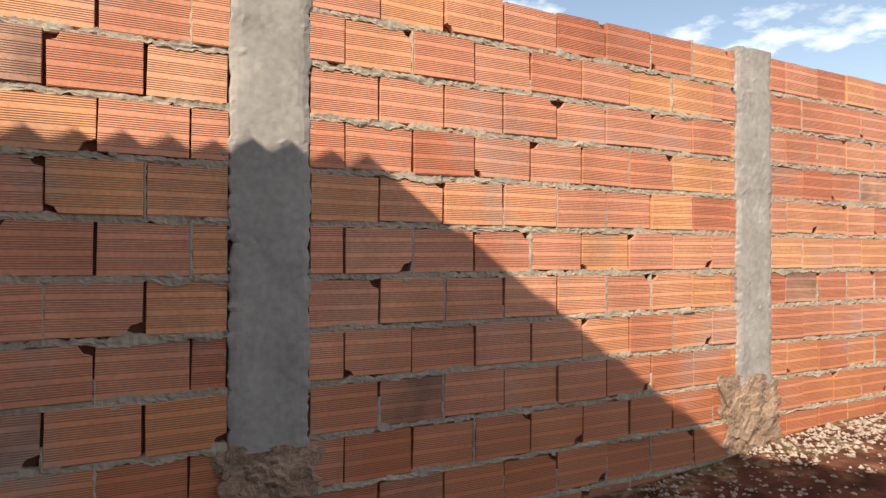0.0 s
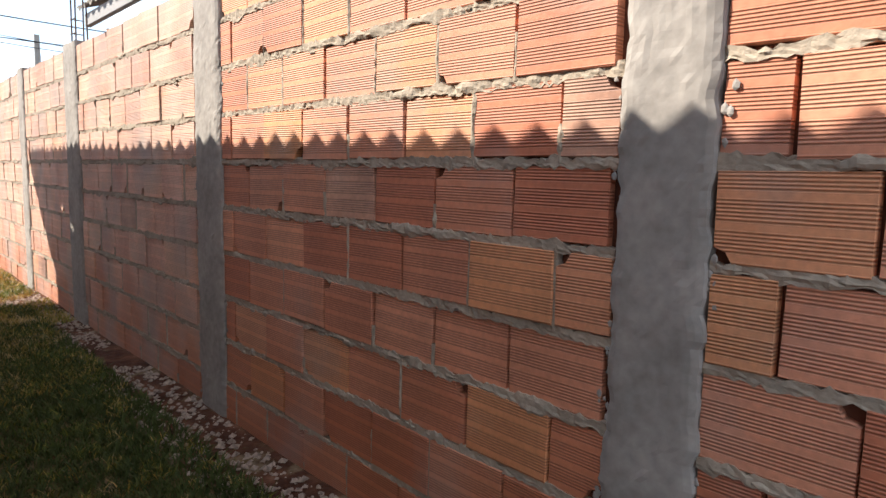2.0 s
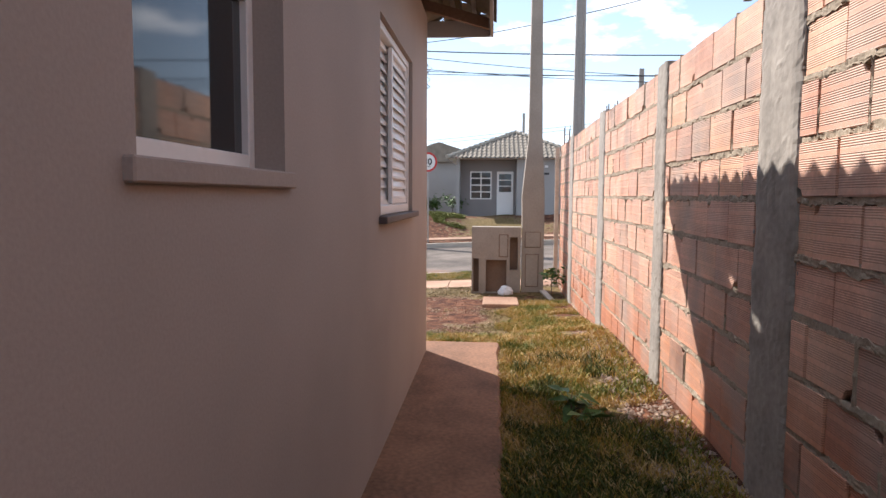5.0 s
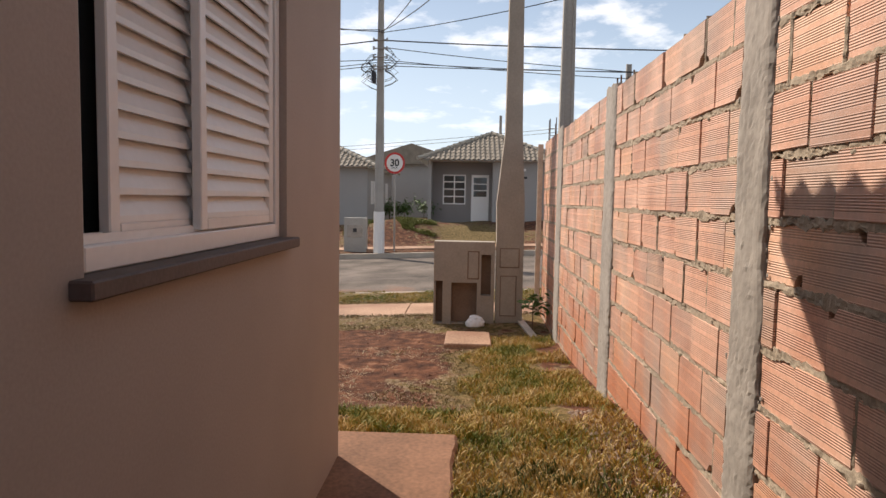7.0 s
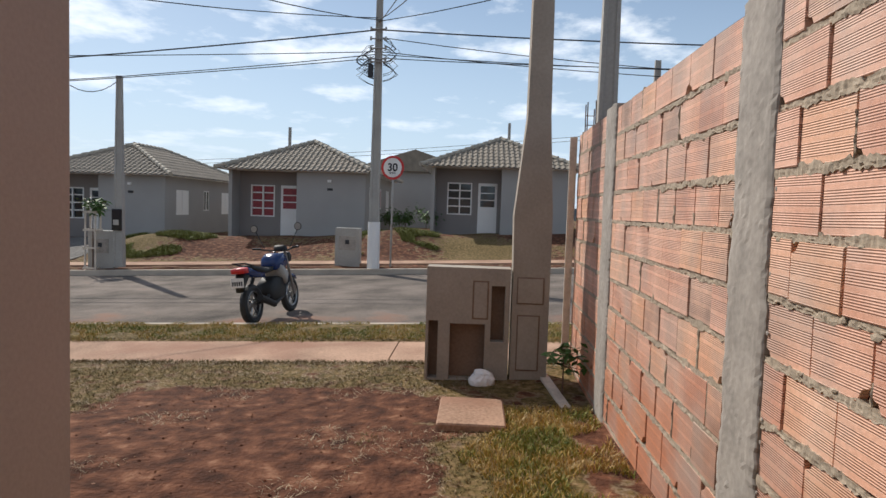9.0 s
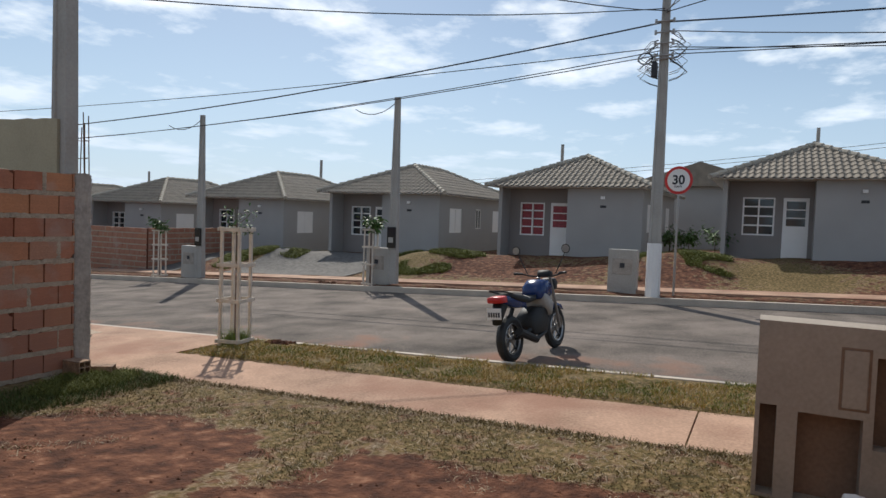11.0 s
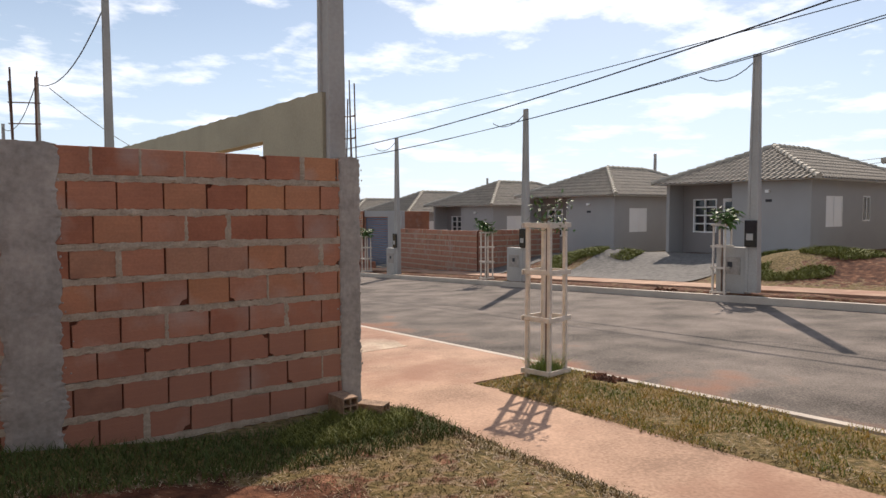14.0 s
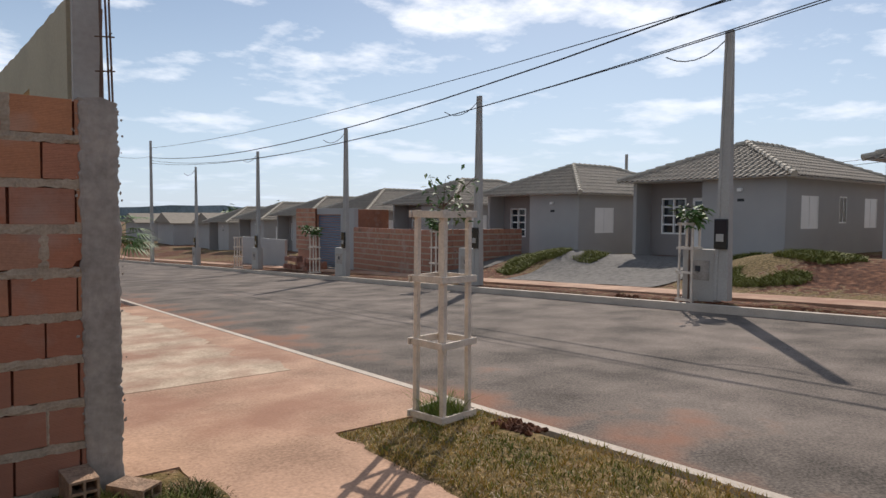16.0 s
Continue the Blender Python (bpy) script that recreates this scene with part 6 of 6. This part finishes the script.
# straw and dry grass that creep over the edges of the concrete
blades("straw", (-17.3, -15.6, -6.5, -5.5), 3200, 0.018, DRY, 51, spread=2.5, keep=lambda x, y: y > -5.75 - 0.5 * max(0, 0.5 + nz(x, y, 2, 2.2)) * (1 if x < -15.9 else 0.4))
blades("straw", (-15.6, -14.6, -6.3, -5.2), 2600, 0.018, DRY, 52, spread=2.5, keep=lambda x, y: y > -5.6 - 0.5 * max(0, 0.4 + nz(x, y, 4, 2.0)) and x > -15.0 + 0.3 * nz(x, y, 6, 2.0))
blades("straw", (-16.2, -15.95, -5.6, 3.0), 3500, 0.018, DRY, 53, spread=2.0, keep=lambda x, y: x < -16.06 + 0.14 * nz(x, y, 1, 1.8))
blades("straw", (-15.1, -14.75, -5.3, 3.0), 4500, 0.02, STRAW, 54, spread=2.5, keep=lambda x, y: x > -15.0 + 0.14 * nz(x, y, 3, 1.6))
blades("straw", (-16.9, -16.1, -5.6, 3.5), 4000, 0.022, STRAW, 8, spread=3.0)
stones("soil_heap", (-26.1, -25.82, -10.9, -10.35), 160, 0.09, M["ground"], 6, "small heap of dark clods beside the far kerb")
tag = block("plant_tag", (-16.99, -16.87, -5.40, -5.385, -0.42, -0.35), M["leaf"], bevel=0.003)
tagged(tag, "small green plastic tray at the foot of the sapling", "tray")
# rough footings under the cast pillars
for j, (x0, x1) in enumerate(((0.41, 0.75), (3.06, 3.50))):
    bm = bmesh.new()
    bmesh.ops.create_icosphere(bm, subdivisions=5, radius=1)
    for v in bm.verts:
        k = 1 + 0.30 * nz(v.co.x * 3, v.co.y * 3, v.co.z * 3 + j * 9) + 0.16 * nz(v.co.x * 9, v.co.y * 9, v.co.z * 9) + 0.08 * nz(v.co.x * 24, v.co.y * 24, v.co.z * 24)
        v.co = Vector((max(-1, min(1, v.co.x * 1.5)) * (x1 - x0) / 2 * k, v.co.y * 0.065 * k, max(-1, min(1, v.co.z * 1.5)) * (0.12, 0.20)[j] * k))
    f = part("footing", bm, M["rubble"])
    f.location = ((x0 + x1) / 2, NEAR_Y + 0.03, (0.24, 0.20)[j])
    tagged(f, "rough pale concrete footing under a pillar", "footing", "footings", "structure")

# blocks last
for i, (a, b, ph, kl) in enumerate(EDGES):
    near_panel(a, b, ph, kl, 50 + i)
